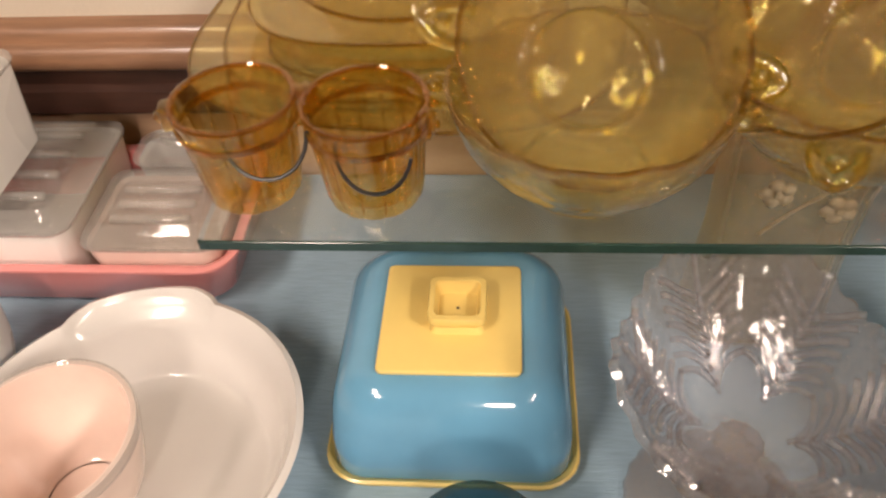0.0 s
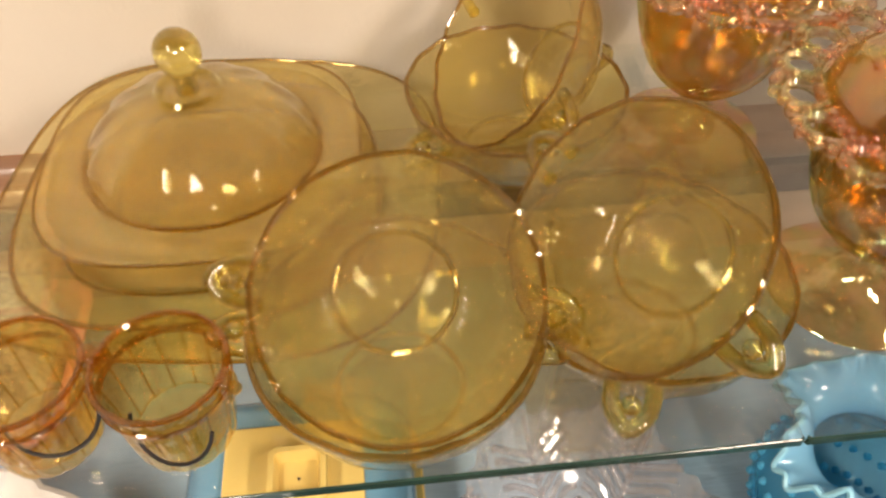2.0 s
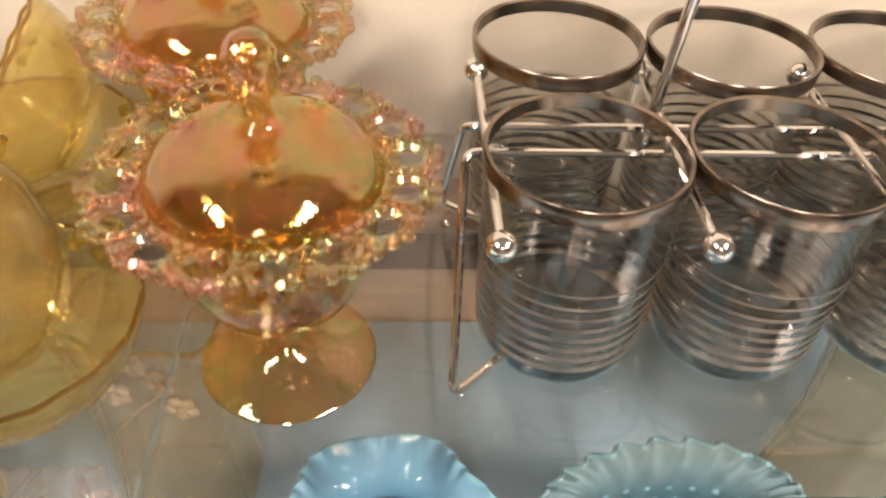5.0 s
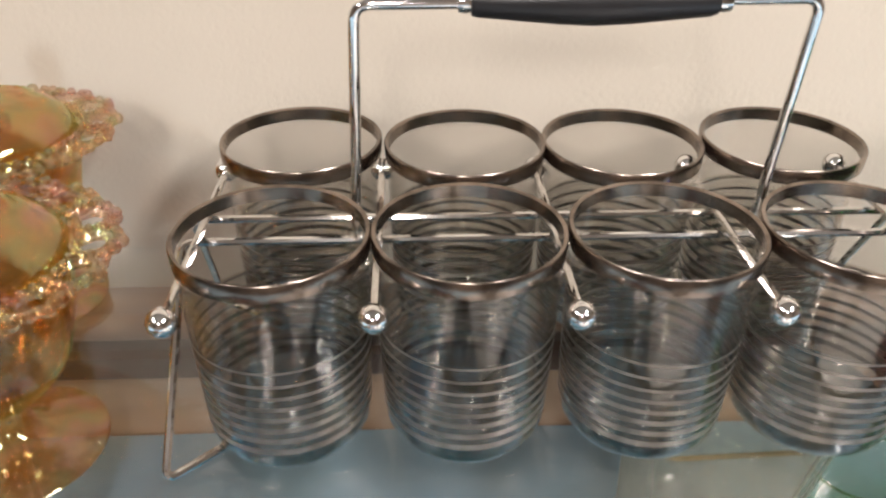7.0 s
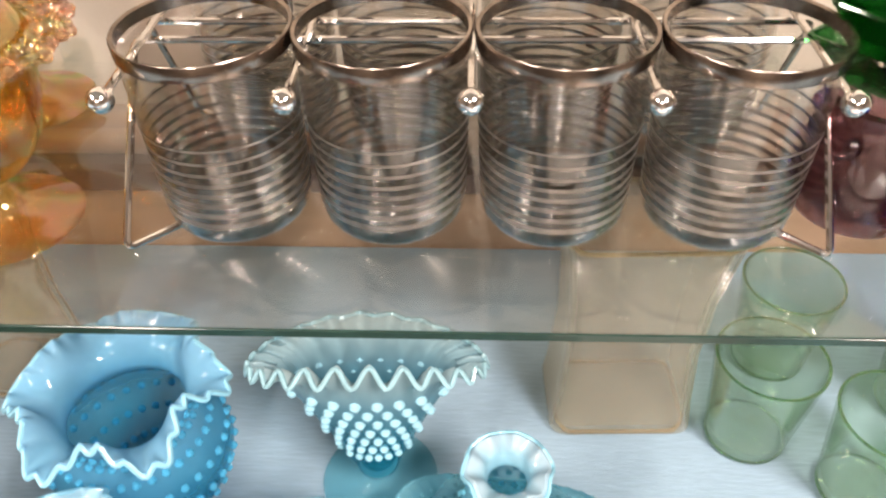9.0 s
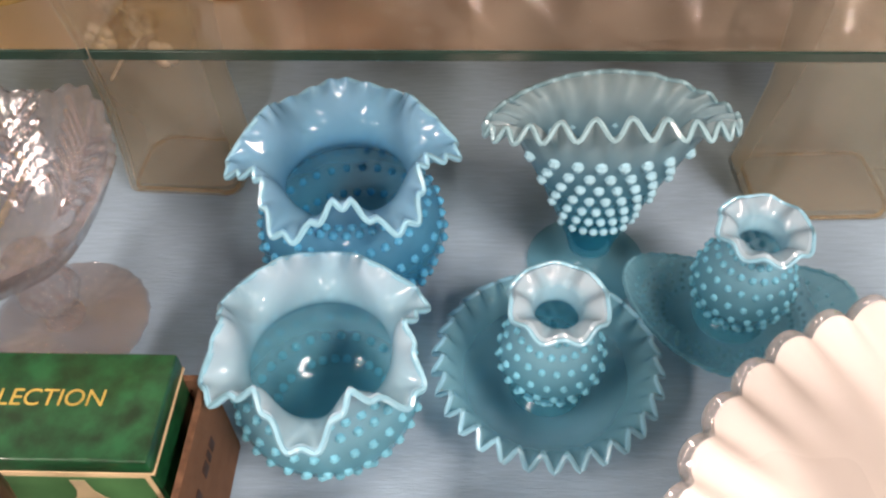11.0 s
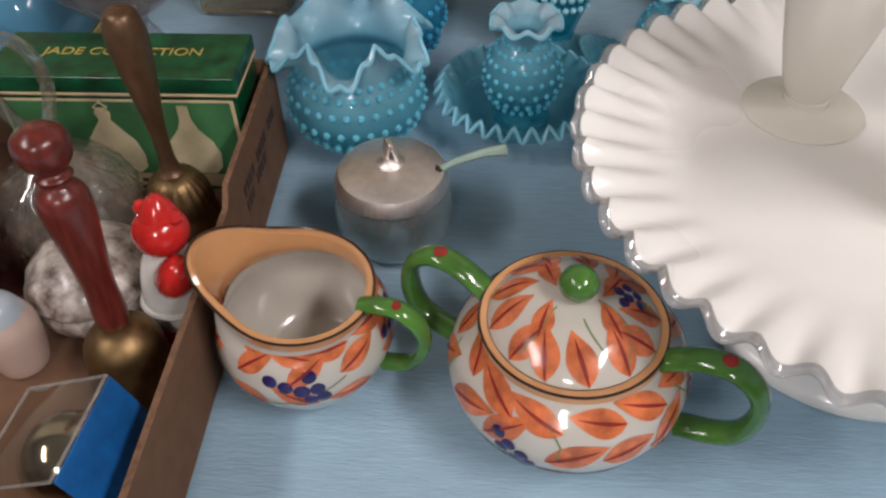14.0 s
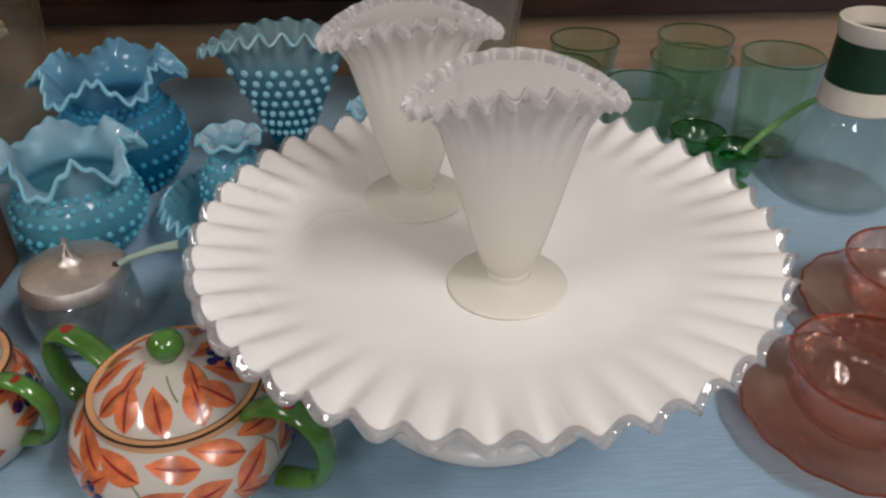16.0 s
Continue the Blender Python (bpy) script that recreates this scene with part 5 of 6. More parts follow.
# jam jar
jj = thing("jam_jar", "round clear glass jam jar with aluminium lid and spoon", "jar", (0.5905, -0.5890, 0))
part("jar", lathe(vessel([(0.022, 0.0), (0.0265, 0.0015), (0.0360, 0.013), (0.0388, 0.028), (0.0368, 0.045), (0.031, 0.0535)], 0.0028, 5, 0.006), 64), JAR_GL, jj)
lid_m = [(r, z + 0.008) for r, z in [(1e-4, 0.0575), (0.012, 0.0572), (0.025, 0.0558), (0.0335, 0.0525), (0.0362, 0.0475), (0.0366, 0.0425), (0.0352, 0.043), (0.0345, 0.047), (0.03, 0.052), (1e-4, 0.0555)]]
jl = part("lid", lathe(lid_m, 280, lambda a, r, z, k: (r * (1 + (0.009 * math.cos(58 * a) if 5 <= k <= 6 else 0)), z)), ALU, jj, "brushed aluminium domed lid")
knob = [(0.0085, 0.0648), (0.009, 0.0665), (0.0062, 0.0685), (0.0050, 0.0715)]
part("knob", join(lathe([(1e-4, 0.0645)] + knob + [(1e-4, 0.072)], 24), *[moved(rbox(0.0024, 0.0095, 0.0150, 0.001, 0.001), pose(u * 0.0036, 0, 0.0670, 0, -u * 11, 20)) for u in (-1, 1)]), ALU, jl, "folded leaf-shaped metal knob")
part("spoon", join(tube([(0.026, -0.001, 0.058), (0.040, 0.003, 0.0645), (0.058, 0.008, 0.0680), (0.072, 0.011, 0.0685)], [0.0023, 0.0024, 0.003, 0.0042], 8), tube([(0.026, -0.001, 0.058), (0.006, -0.003, 0.012)], 0.0018, 8)), SPOON_M, jj, "pale green spoon handle through the lid")
part("spoon_slot", ball(0.0042, (0.029, -0.0005, 0.0608), 10, 0.5), BLACK_LINE, jl)

# ---- cardboard tray with oddments ----
CX0, CX1, CY0, CY1 = 0.262, 0.499, -0.885, -0.493
ct = thing("cardboard_tray", "cut-down brown cardboard carton holding small oddments", "carton", (0, 0, 0))
T = 0.0035
part("base", slab(CX0, CX1, CY0, CY1, 0.001, 0.0045, 0.001), CARD, ct)


def carton_side(p, q, heights):
    """A board from p to q whose top edge runs through (share, height) points."""
    p, q = Vector((*p, 0)), Vector((*q, 0))
    d = (q - p).normalized()
    nrm = Vector((-d.y, d.x, 0)) * T
    ring0, ring1 = [], []
    pts = [(0, 0.0046)] + heights + [(1, 0.0046)]
    for f, h in pts:
        c = p.lerp(q, f)
        ring0.append((c.x, c.y, h))
        ring1.append((c.x + nrm.x, c.y + nrm.y, h))
    return loft([ring0, ring1], True, True, True)


def side_slots(heights):
    return [0] + [1] * (len(heights) - 1) + [0, 0, 0, 0]


east = [(0, 0.066), (0.30, 0.067), (0.635, 0.0665), (0.645, 0.0700), (0.66, 0.0775), (0.99, 0.079), (1, 0.079)]
part("side", carton_side((CX1, CY0), (CX1, CY1), east), (CARD, CARD_EDGE), ct, slots=side_slots(east))
part("side", carton_side((CX0, CY1), (CX0, CY0), [(0, 0.078), (1, 0.07)]), (CARD, CARD_EDGE), ct, slots=side_slots([(0, 0), (1, 0)]))
part("side", carton_side((CX1 - T, CY1), (CX0, CY1), [(0, 0.079), (1, 0.078)]), (CARD, CARD_EDGE), ct, slots=side_slots([(0, 0), (1, 0)]))
part("side", carton_side((CX0, CY0), (CX1, CY0), [(0, 0.07), (1, 0.066)]), (CARD, CARD_EDGE), ct, slots=side_slots([(0, 0), (1, 0)]))
for row, (z, n0) in enumerate(((0.052, 13), (0.040, 8))):
    y = -0.605
    for k in range(n0):
        w = (0.0052, 0.0036, 0.0062, 0.0045)[(k * 7 + row) % 4]
        if (k + row) % 5 != 4:
            part("printed_bar", slab(CX1 + 0.0001, CX1 + 0.0006, y, y + w, z - 0.004, z + 0.004, 0.0001), INK, ct)
        y += w + 0.0022

# printed green gift box
gb = thing("gift_box", "green marbled gift box printed with ivory vases", "box", (0.4055, -0.5225, 0.005), "", (0, 0, 0))
part("body", slab(-0.0815, 0.0815, -0.0255, 0.0275, 0.0, 0.0815, 0.001), BOX_GREEN, gb)
bl = part("lid", slab(-0.083, 0.083, -0.0275, 0.0290, 0.0825, 0.0945, 0.0012), BOX_GREEN, gb, "green marbled lid with gold lettering")
part("lid_edge", slab(-0.0832, 0.0832, -0.0277, 0.0292, 0.0806, 0.0824, 0.0003), BOX_CREAM, gb)
part("lettering", moved(text_mesh("JADE COLLECTION", 0.0125), pose(0.002, 0.0035, 0.0948, 0, 0, 0) @ Matrix.Shear("XY", 4, (0.18, 0))), GOLD_INK, bl, "gold slanted lettering")
pf = part("picture", slab(-0.078, 0.079, -0.0263, -0.0256, 0.004, 0.077, 0.0002), BOX_CREAM, gb, "printed picture of ivory vases")
part("picture_ground", slab(-0.0765, 0.0765, -0.0268, -0.0264, 0.0155, 0.0755, 0.0001), BOX_PIC, pf)


def printed_vase(cx, outline):
    pts = [(cx + r, z) for r, z in outline] + [(cx - r, z) for r, z in reversed(outline)]
    return loft([[(x, y, z) for x, z in pts] for y in (-0.02685, -0.0272)], True, True, True)


vo = [(0.003, 0.071), (0.0055, 0.067), (0.004, 0.061), (0.009, 0.054), (0.0165, 0.044), (0.0195, 0.032), (0.0185, 0.0215), (0.013, 0.0165)]
part("printed_vase", join(printed_vase(-0.011, vo), moved(tube([(0, 0, 0.004), (0.0045, 0, 0), (0, 0, -0.004), (-0.0045, 0, 0)], 0.0008, 5, True), pose(-0.011, -0.027, 0.0715))), BOX_VASE, pf)
part("printed_vase", printed_vase(0.044, [(0.0035, 0.073), (0.004, 0.062), (0.007, 0.054), (0.015, 0.044), (0.0185, 0.034), (0.017, 0.022), (0.012, 0.0165)]), BOX_VASE, pf)
part("printed_vase", printed_vase(-0.054, [(0.003, 0.050), (0.008, 0.046), (0.016, 0.036), (0.018, 0.026), (0.014, 0.0165)]), BOX_VASE, pf)
for x, w in ((-0.03, 0.008), (-0.02, 0.006), (-0.012, 0.009), (0.0, 0.005), (0.008, 0.009)):
    part("caption_bar", slab(x, x + w, -0.0267, -0.0264, 0.0075, 0.0105, 0.0001), INK, pf)

# table bells
b1 = thing("hand_bell", "aged brass hand bell with a long bronze-brown handle", "bell", (0.449, -0.590, 0.0048), "", (-2, -1, 0))
part("bell", lathe(vessel([(0.0275, 0.0), (0.0260, 0.004), (0.0220, 0.020), (0.0195, 0.034), (0.0140, 0.0455), (0.0065, 0.050)], 0.003, 5), 72, lambda a, r, z, k: (r * (1 + (0.07 * abs(math.cos(12 * a)) if z > 0.024 else 0)), z)), BRASS, b1, "fluted brass bell")
part("handle", lathe([(1e-4, 0.0495)] + smooth_profile([(0.009, 0.050), (0.0062, 0.055), (0.0050, 0.068), (0.0062, 0.090), (0.0092, 0.114), (0.0118, 0.137), (0.0118, 0.149), (0.0088, 0.159), (0.003, 0.1625)], 5) + [(1e-4, 0.163)], 32), BRONZE, b1)
b2 = thing("hand_bell", "small brass hand bell with a turned red-brown wooden handle", "bell", (0.453, -0.715, 0.0048), "", (-6, -1.5, 0))
part("bell", lathe(vessel([(0.0265, 0.0), (0.0255, 0.004), (0.0225, 0.018), (0.020, 0.034), (0.013, 0.043), (0.006, 0.0455)], 0.003, 5), 64), BRASS, b2, "plain aged brass bell")
part("handle", lathe([(1e-4, 0.0452)] + smooth_profile([(0.0073, 0.0455), (0.0090, 0.0539), (0.0082, 0.0730), (0.0101, 0.0953), (0.0125, 0.1208), (0.0116, 0.1311), (0.0073, 0.1371), (0.0090, 0.1407), (0.0065, 0.1435), (0.0108, 0.1483), (0.0131, 0.1550), (0.0116, 0.1622), (0.0052, 0.1670)], 4) + [(1e-4, 0.1675)], 32), REDWOOD, b2, "turned red-stained wooden handle")

# small red and white figurine: one plain shape
fig = [lathe([(1e-4, 0.0)] + smooth_profile([(0.015, 0.0005), (0.0185, 0.012), (0.020, 0.036), (0.0175, 0.056), (0.0125, 0.068), (0.008, 0.072)], 4) + [(1e-4, 0.072)], 28)]
head = [ball(0.0168, (0, -0.001, 0.084), 18, 0.92), lathe([(0.0125, 0.094), (0.009, 0.102), (0.004, 0.1085), (1e-4, 0.1105)], 20), ball(0.005, (0.011, 0, 0.097), 8), ball(0.005, (-0.011, 0, 0.097), 8)]
sack = [moved(ball(0.0120, (0, 0, 0), 14, 1.7), pose(0.0130, -0.012, 0.061, 10, 28, 0))]
boots = [lathe([(1e-4, -0.0001), (0.0165, 0.0), (0.0195, 0.004), (0.0198, 0.013), (0.0188, 0.015)], 28)]
belt = [edge_ring(circle(0.0204, 0.030, 28), 0.0022)]
fgs = fig + belt + head + sack + boots
slots = []
for g, s in ((fig[0], 1), (belt[0], 1), *[(h, 0) for h in head], (sack[0], 0), (boots[0], 0)):
    slots += [s] * len(g[1])
whole("figurine", "small glossy red and white ceramic figurine", "figurine", moved(join(*fgs), Matrix.Scale(0.93, 4)), (RED_PAINT, WHITE_PAINT), (0.469, -0.675, 0.005), (-4, 3, -18), slots=slots)

# sponge-glazed round jar
sj = thing("sponged_jar", "round lidded jar with rough brown and white glaze", "jar", (0.4150, -0.6580, 0.005))
part("body", lathe(vessel([(0.024, 0.0), (0.028, 0.002), (0.0365, 0.011), (0.0385, 0.020), (0.0365, 0.026)], 0.004, 5), 48), SPONGED, sj)
part("lid", lathe([(1e-4, 0.0255), (0.0375, 0.0262), (0.0388, 0.029), (0.035, 0.038), (0.025, 0.047), (0.012, 0.0510), (1e-4, 0.0515)], 48, lambda a, r, z, k: (r * (1 + 0.03 * noise.noise((3 * math.cos(a) * (k + 1), 3 * math.sin(a) * (k + 1), 0.5))), z + (0.002 * noise.noise((4 * math.cos(a), 4 * math.sin(a), k)) if 1 < k < 5 else 0))), SPONGED, sj)

# crystal decanter
dc = thing("crystal_decanter", "cut crystal ball decanter with a long clear stopper", "decanter", (0.383, -0.603, 0.005))


def cuts(a, r, z, k):
    return r * (1 + 0.035 * math.sin(14 * a + z * 300) * math.sin(14 * a - z * 300)), z


part("body", lathe(vessel([(0.026, 0.0), (0.032, 0.003), (0.0425, 0.022), (0.0435, 0.042), (0.034, 0.060), (0.019, 0.070), (0.0125, 0.075), (0.0125, 0.081), (0.0150, 0.085)], 0.004, 5, 0.008), 112, cuts), CUT_GL, dc)
part("stopper", join(lathe([(1e-4, 0.074), (0.0080, 0.074), (0.0085, 0.0865), (0.0145, 0.0885), (0.010, 0.0925), (1e-4, 0.0925)], 24), moved(tube([((0.0150 + 0.003 * math.sin(b)) * math.cos(b), 0, 0.122 + 0.031 * math.sin(b)) for b in np.linspace(0, TAU, 25)[:-1]], 0.0042, 8, True), pose(0, 0, 0, 0, 0, 20))), CUT_GL, dc)

# brass and dark odds at the tray's far side
cd = thing("brass_candlestick", "small polished brass candlestick lying among the oddments", "candlestick", (0.322, -0.592, 0.006))
part("stem", lathe([(1e-4, 0.0), (0.026, 0.0), (0.027, 0.004), (0.012, 0.010), (0.007, 0.03), (0.012, 0.042), (0.006, 0.054), (0.007, 0.08), (0.014, 0.088), (0.016, 0.104), (0.013, 0.106), (0.011, 0.092), (1e-4, 0.09)], 32), BRASS, cd)
dv = thing("dark_bottle", "small dark violet glass bottle", "bottle", (0.340, -0.648, 0.005))
part("body", lathe(vessel([(0.017, 0.0), (0.0205, 0.003), (0.022, 0.03), (0.019, 0.048), (0.009, 0.056), (0.009, 0.07), (0.012, 0.074)], 0.002, 4, 0.005), 36), PURPLE, dv)
pv = thing("porcelain_jar", "smooth pale pink porcelain jar with a bluish shoulder", "jar", (0.3835, -0.7050, 0.005))
part("body", lathe([(1e-4, 0.0)] + smooth_profile([(0.012, 0.0003), (0.0145, 0.004), (0.0170, 0.018), (0.0180, 0.034), (0.0145, 0.044)], 5) + [(1e-4, 0.044)], 40), PINK_CHINA, pv)
part("shoulder", lathe([(1e-4, 0.0442), (0.0146, 0.0442)] + smooth_profile([(0.0141, 0.0455), (0.011, 0.052), (0.006, 0.0555)], 5) + [(1e-4, 0.056)], 40), BLUE_CHINA, pv, "pale blue glazed shoulder")

pb = thing("ornament_box", "clear plastic box with a gold ball ornament and blue side", "box", (0.462, -0.785, 0.0155), "", (0, -22, -5))
part("case", rbox(0.052, 0.058, 0.048, 0.002, 0.0015), PLAIN_GL, pb)
part("ornament", ball(0.0232, (-0.002, 0, 0.0242), 32), GOLD_BALL, pb, "shiny pale gold ball")
part("card", slab(0.0263, 0.0272, -0.028, 0.028, 0.001, 0.047, 0.0004), BLUE_CARD, pb, "bright blue card side")
for u in (-1, 1):
    part("case_edge", tube([(-0.025, u * 0.028, 0.0476), (0.0255, u * 0.028, 0.0476)], 0.0009, 6), LID_GL, pb)
    part("case_edge", tube([(u * 0.0252, -0.028, 0.0477), (u * 0.0252, 0.028, 0.0477)], 0.0009, 6), LID_GL, pb)

# ---- frosted vases ----
def frosted_vase(place, w, h, turn, label, flowers=True):
    t = thing("frosted_vase", label, "vase", place, "frosted vases", (0, 0, turn))
    rings = []
    lev = [(0.86, 0.0), (0.98, 0.004), (0.93, 0.03), (0.87, 0.08), (0.90, 0.13), (1.0, h - 0.006), (1.02, h)]

    def sq(f, z, inset, wob):
        ring = rect_ring(w * f - inset, w * 0.72 * f - inset, 0.012, z, 7)
        if wob:
            ring = [(x, y, z + 0.004 * (math.cos(x * 130) ** 2)) for x, y, z in ring]
        return ring

    for k, (f, z) in enumerate(lev):
        rings.append(sq(f, z, 0, k == 0))
    for f, z in reversed(lev[1:]):
        rings.append(sq(f, max(z, 0.010), 0.007, False))
    part("body", loft(rings), FROST, t)
    part("rim", tube(sq(1.0, h, 0.0035, False), 0.0016, 6, True), FROST_EDGE, t)
    part("foot_edge", tube(sq(0.88, 0.0022, 0, True), 0.0016, 6, True), FROST_EDGE, t, "amber-tinted wavy foot edge")
    if not flowers:
        return
    gs = []
    for cx, cz in ((0.012, h * 0.84), (-0.016, h * 0.78), (0.02, h * 0.72), (-0.004, h * 0.93)):
        yy = -w * 0.72 * 0.45
        for k in range(5):
            a = TAU * k / 5 + cx * 40
            gs.append(moved(ball(0.0048, (0, 0, 0), 8, 0.5), pose(cx + 0.006 * math.cos(a), yy, cz + 0.006 * math.sin(a), 90, 0, 0)))
        gs.append(ball(0.003, (cx, yy - 0.001, cz), 8))
    gs.append(tube(smooth_path([(-0.02, -w * 0.72 * 0.455, h * 0.60), (-0.006, -w * 0.72 * 0.45, h * 0.70), (0.012, -w * 0.72 * 0.455, h * 0.82), (0, -w * 0.72 * 0.47, h * 0.93)], 4), 0.0011, 6))
    part("flower_relief", join(*gs), GOLD, t, "dull gold flower spray")


frosted_vase((0.4180, -0.260, 0.0), 0.090, 0.178, -3, "frosted beige square glass vase with gold flower relief")
frosted_vase((0.885, -0.275, 0.0), 0.106, 0.182, 2, "wide frosted beige square glass vase with wavy foot", False)

# ---- green glass at the far right ----
def green_tumbler(place, h, r0, r1, turn, label="pale green depression glass tumbler with panelled sides"):
    t = thing("green_tumbler", label, "tumbler", place, "green tumblers", (0, 0, turn))
    pts = [(r0 * 0.9, 0.0), (r0, 0.002), (r0 * 1.02, 0.012), ((r0 + r1) / 2, h * 0.55), (r1, h)]
    part("body", lathe(vessel(pts, 0.0022, 5, 0.010), 80, lambda a, r, z, k: (r * (1 + 0.018 * abs(math.cos(5 * a)) * max(0, 1 - z / (h * 0.8))), z)), GREEN_GL, t)
    part("rim", edge_ring(circle(r1 - 0.0011, h, 56), 0.0010), GREEN_EDGE, t, "darker green rounded rim")
    part("base_ring", edge_ring(circle(r0 * 0.96, 0.0015, 56), 0.0012), GREEN_EDGE, t)


green_tumbler((1.117, -0.275, 0.0), 0.080, 0.0320, 0.0425, 10)
green_tumbler((1.117, -0.275, 0.0225), 0.080, 0.0285, 0.0385, 30, "pale green depression glass tumbler nested in another tumbler")
green_tumbler((1.190, -0.320, 0.0), 0.098, 0.031, 0.0395, 50)
green_tumbler((1.014, -0.230, 0.0), 0.085, 0.028, 0.0370, 5)
green_tumbler((0.978, -0.305, 0.0), 0.085, 0.029, 0.0375, 70)
green_tumbler((1.045, -0.350, 0.0), 0.083, 0.028, 0.0370, 33)

sh = vessel([(0.018, 0.0), (0.020, 0.002), (0.007, 0.009), (0.006, 0.014), (0.017, 0.021), (0.0245, 0.032), (0.0262, 0.040)], 0.002, 5, 0.018)
for (x, y), tw in (((1.103, -0.364), 0), ((1.124, -0.402), 20)):
    t = thing("sherbet_dish", "small green glass footed sherbet dish", "dish", (x, y, 0.0), "green sherbet dishes")
    part("body", lathe(sh, 64, lambda a, r, z, k: (r * (1 + 0.02 * math.cos(12 * a) * min(1, z / 0.03)), z)), SHERBET_GL, t)
    part("rim", edge_ring(circle(0.0256, 0.040, 48), 0.0010), EMERALD, t, "dark green rim")
ld = thing("glass_ladle", "green glass ladle resting in a sherbet dish", "ladle", (1.124, -0.402, 0.0315))
part("bowl", shift(lathe(vessel([(0.005, 0.0), (0.010, 0.002), (0.013, 0.009)], 0.002, 4), 32), (0, 0, -0.008)), EMERALD, ld)
part("handle", tube(smooth_path([(0.009, 0.004, 0.001), (0.035, 0.017, 0.017), (0.066, 0.030, 0.033), (0.089, 0.036, 0.041)], 4), 0.0032, 8), LADLE_GL, ld)
part("hook", tube(smooth_path([(0.089, 0.036, 0.041), (0.098, 0.039, 0.043), (0.103, 0.040, 0.038)], 4), 0.0045, 8), LADLE_GL, ld)

carafe = thing("coffee_carafe", "clear glass coffee carafe with cream and dark green collar", "carafe", (1.222, -0.410, 0.0))
part("body", lathe(vessel([(0.046, 0.0), (0.0515, 0.003), (0.0525, 0.012), (0.046, 0.040), (0.036, 0.072), (0.030, 0.090), (0.029, 0.150)], 0.0022, 5, 0.004), 64), PLAIN_GL, carafe)
part("lower_collar", lathe([(0.0325, 0.086), (0.0345, 0.088), (0.0325, 0.108), (0.0305, 0.108), (0.0325, 0.086)], 48), COLLAR, carafe, "cream plastic collar")
part("grip_band", lathe([(0.0325, 0.1085), (0.0328, 0.1085), (0.0315, 0.146), (0.0295, 0.146), (0.0325, 0.1085)], 48), DARK_GREEN_BAND, carafe, "dark green grip band")
part("upper_collar", lathe([(0.0315, 0.1465), (0.0325, 0.148), (0.034, 0.162), (0.032, 0.163), (0.0295, 0.147), (0.0315, 0.1465)], 48), COLLAR, carafe, "cream plastic pouring collar")

# ---- pink cups and saucers ----
def pink_set(x, y, turn):
    s = thing("pink_saucer", "salmon pink glass saucer with ribbed scalloped rim", "saucer", (x, y, 0.0), "pink saucers", (0, 0, turn))
    part("body", lathe(vessel([(0.030, 0.0), (0.034, 0.001), (0.052, 0.006), (0.066, 0.013), (0.070, 0.0155)], 0.0026, 5), 96, lambda a, r, z, k: (r * (1 + 0.012 * math.cos(16 * a) * max(0, (r - 0.04) / 0.03)), z)), PINK_GL, s)
    part("rim", edge_ring([((0.0695 + 0.0008 * math.cos(16 * TAU * i / 96)) * math.cos(TAU * i / 96), (0.0695 + 0.0008 * math.cos(16 * TAU * i / 96)) * math.sin(TAU * i / 96), 0.0165) for i in range(96)], 0.0011), PINK_EDGE, s)
    c = thing("pink_cup", "salmon pink ribbed glass teacup on its saucer", "cup", (x, y, 0.0036), "pink cups", (0, 0, turn))
    part("body", lathe(vessel([(0.022, 0.0), (0.024, 0.002), (0.026, 0.006), (0.040, 0.018), (0.0465, 0.035), (0.0475, 0.049)], 0.0026, 5, 0.008), 96, lambda a, r, z, k: (r * (1 + 0.006 * math.cos(22 * a)), z)), PINK_GL, c)
    part("rim", edge_ring(circle(0.0465, 0.049, 64), 0.0012), PINK_EDGE, c)
    part("handle", tube(smooth_path([(0.045, 0, 0.042), (0.060, 0, 0.046), (0.070, 0, 0.038), (0.064, 0, 0.021), (0.040, 0, 0.014)], 4), 0.0034, 8), PINK_EDGE, c)


pink_set(1.100, -0.703, 20)
pink_set(1.182, -0.604, -40)

# ---- left end of the table ----
bd = thing("ceramic_butter_dish", "sky blue ceramic butter dish with yellow base and handle", "butter dish", (0.2155, -0.3285, 0.0), "", (0, 0, 0))
part("tray", join(rbox(0.150, 0.148, 0.007, 0.022, 0.003), loft([rect_ring(0.150, 0.148, 0.022, 0.0065), rect_ring(0.156, 0.154, 0.024, 0.0105), rect_ring(0.153, 0.151, 0.023, 0.0115), rect_ring(0.144, 0.142, 0.020, 0.0075)], True, False, False)), YELLOW, bd, "yellow glazed base tray")
rings = []
for w, d, c, z in ((0.146, 0.144, 0.022, 0.0078), (0.147, 0.145, 0.022, 0.012), (0.145, 0.143, 0.024, 0.030), (0.140, 0.138, 0.026, 0.052), (0.134, 0.132, 0.027, 0.063), (0.124, 0.122, 0.026, 0.0715), (0.112, 0.110, 0.022, 0.0765), (0.098, 0.096, 0.016, 0.0785), (0.06, 0.06, 0.01, 0.0788)):
    rings.append(rect_ring(w, d, c, z, 8))
cover = part("cover", loft(rings), BUTTER_BLUE, bd, "sky blue glazed square cover", angle=70)
part("top_plate", rbox(0.083, 0.083, 0.0035, 0.004, 0.0012, 0.0786, 0.0, -0.005), YELLOW, cover, "square yellow top panel")
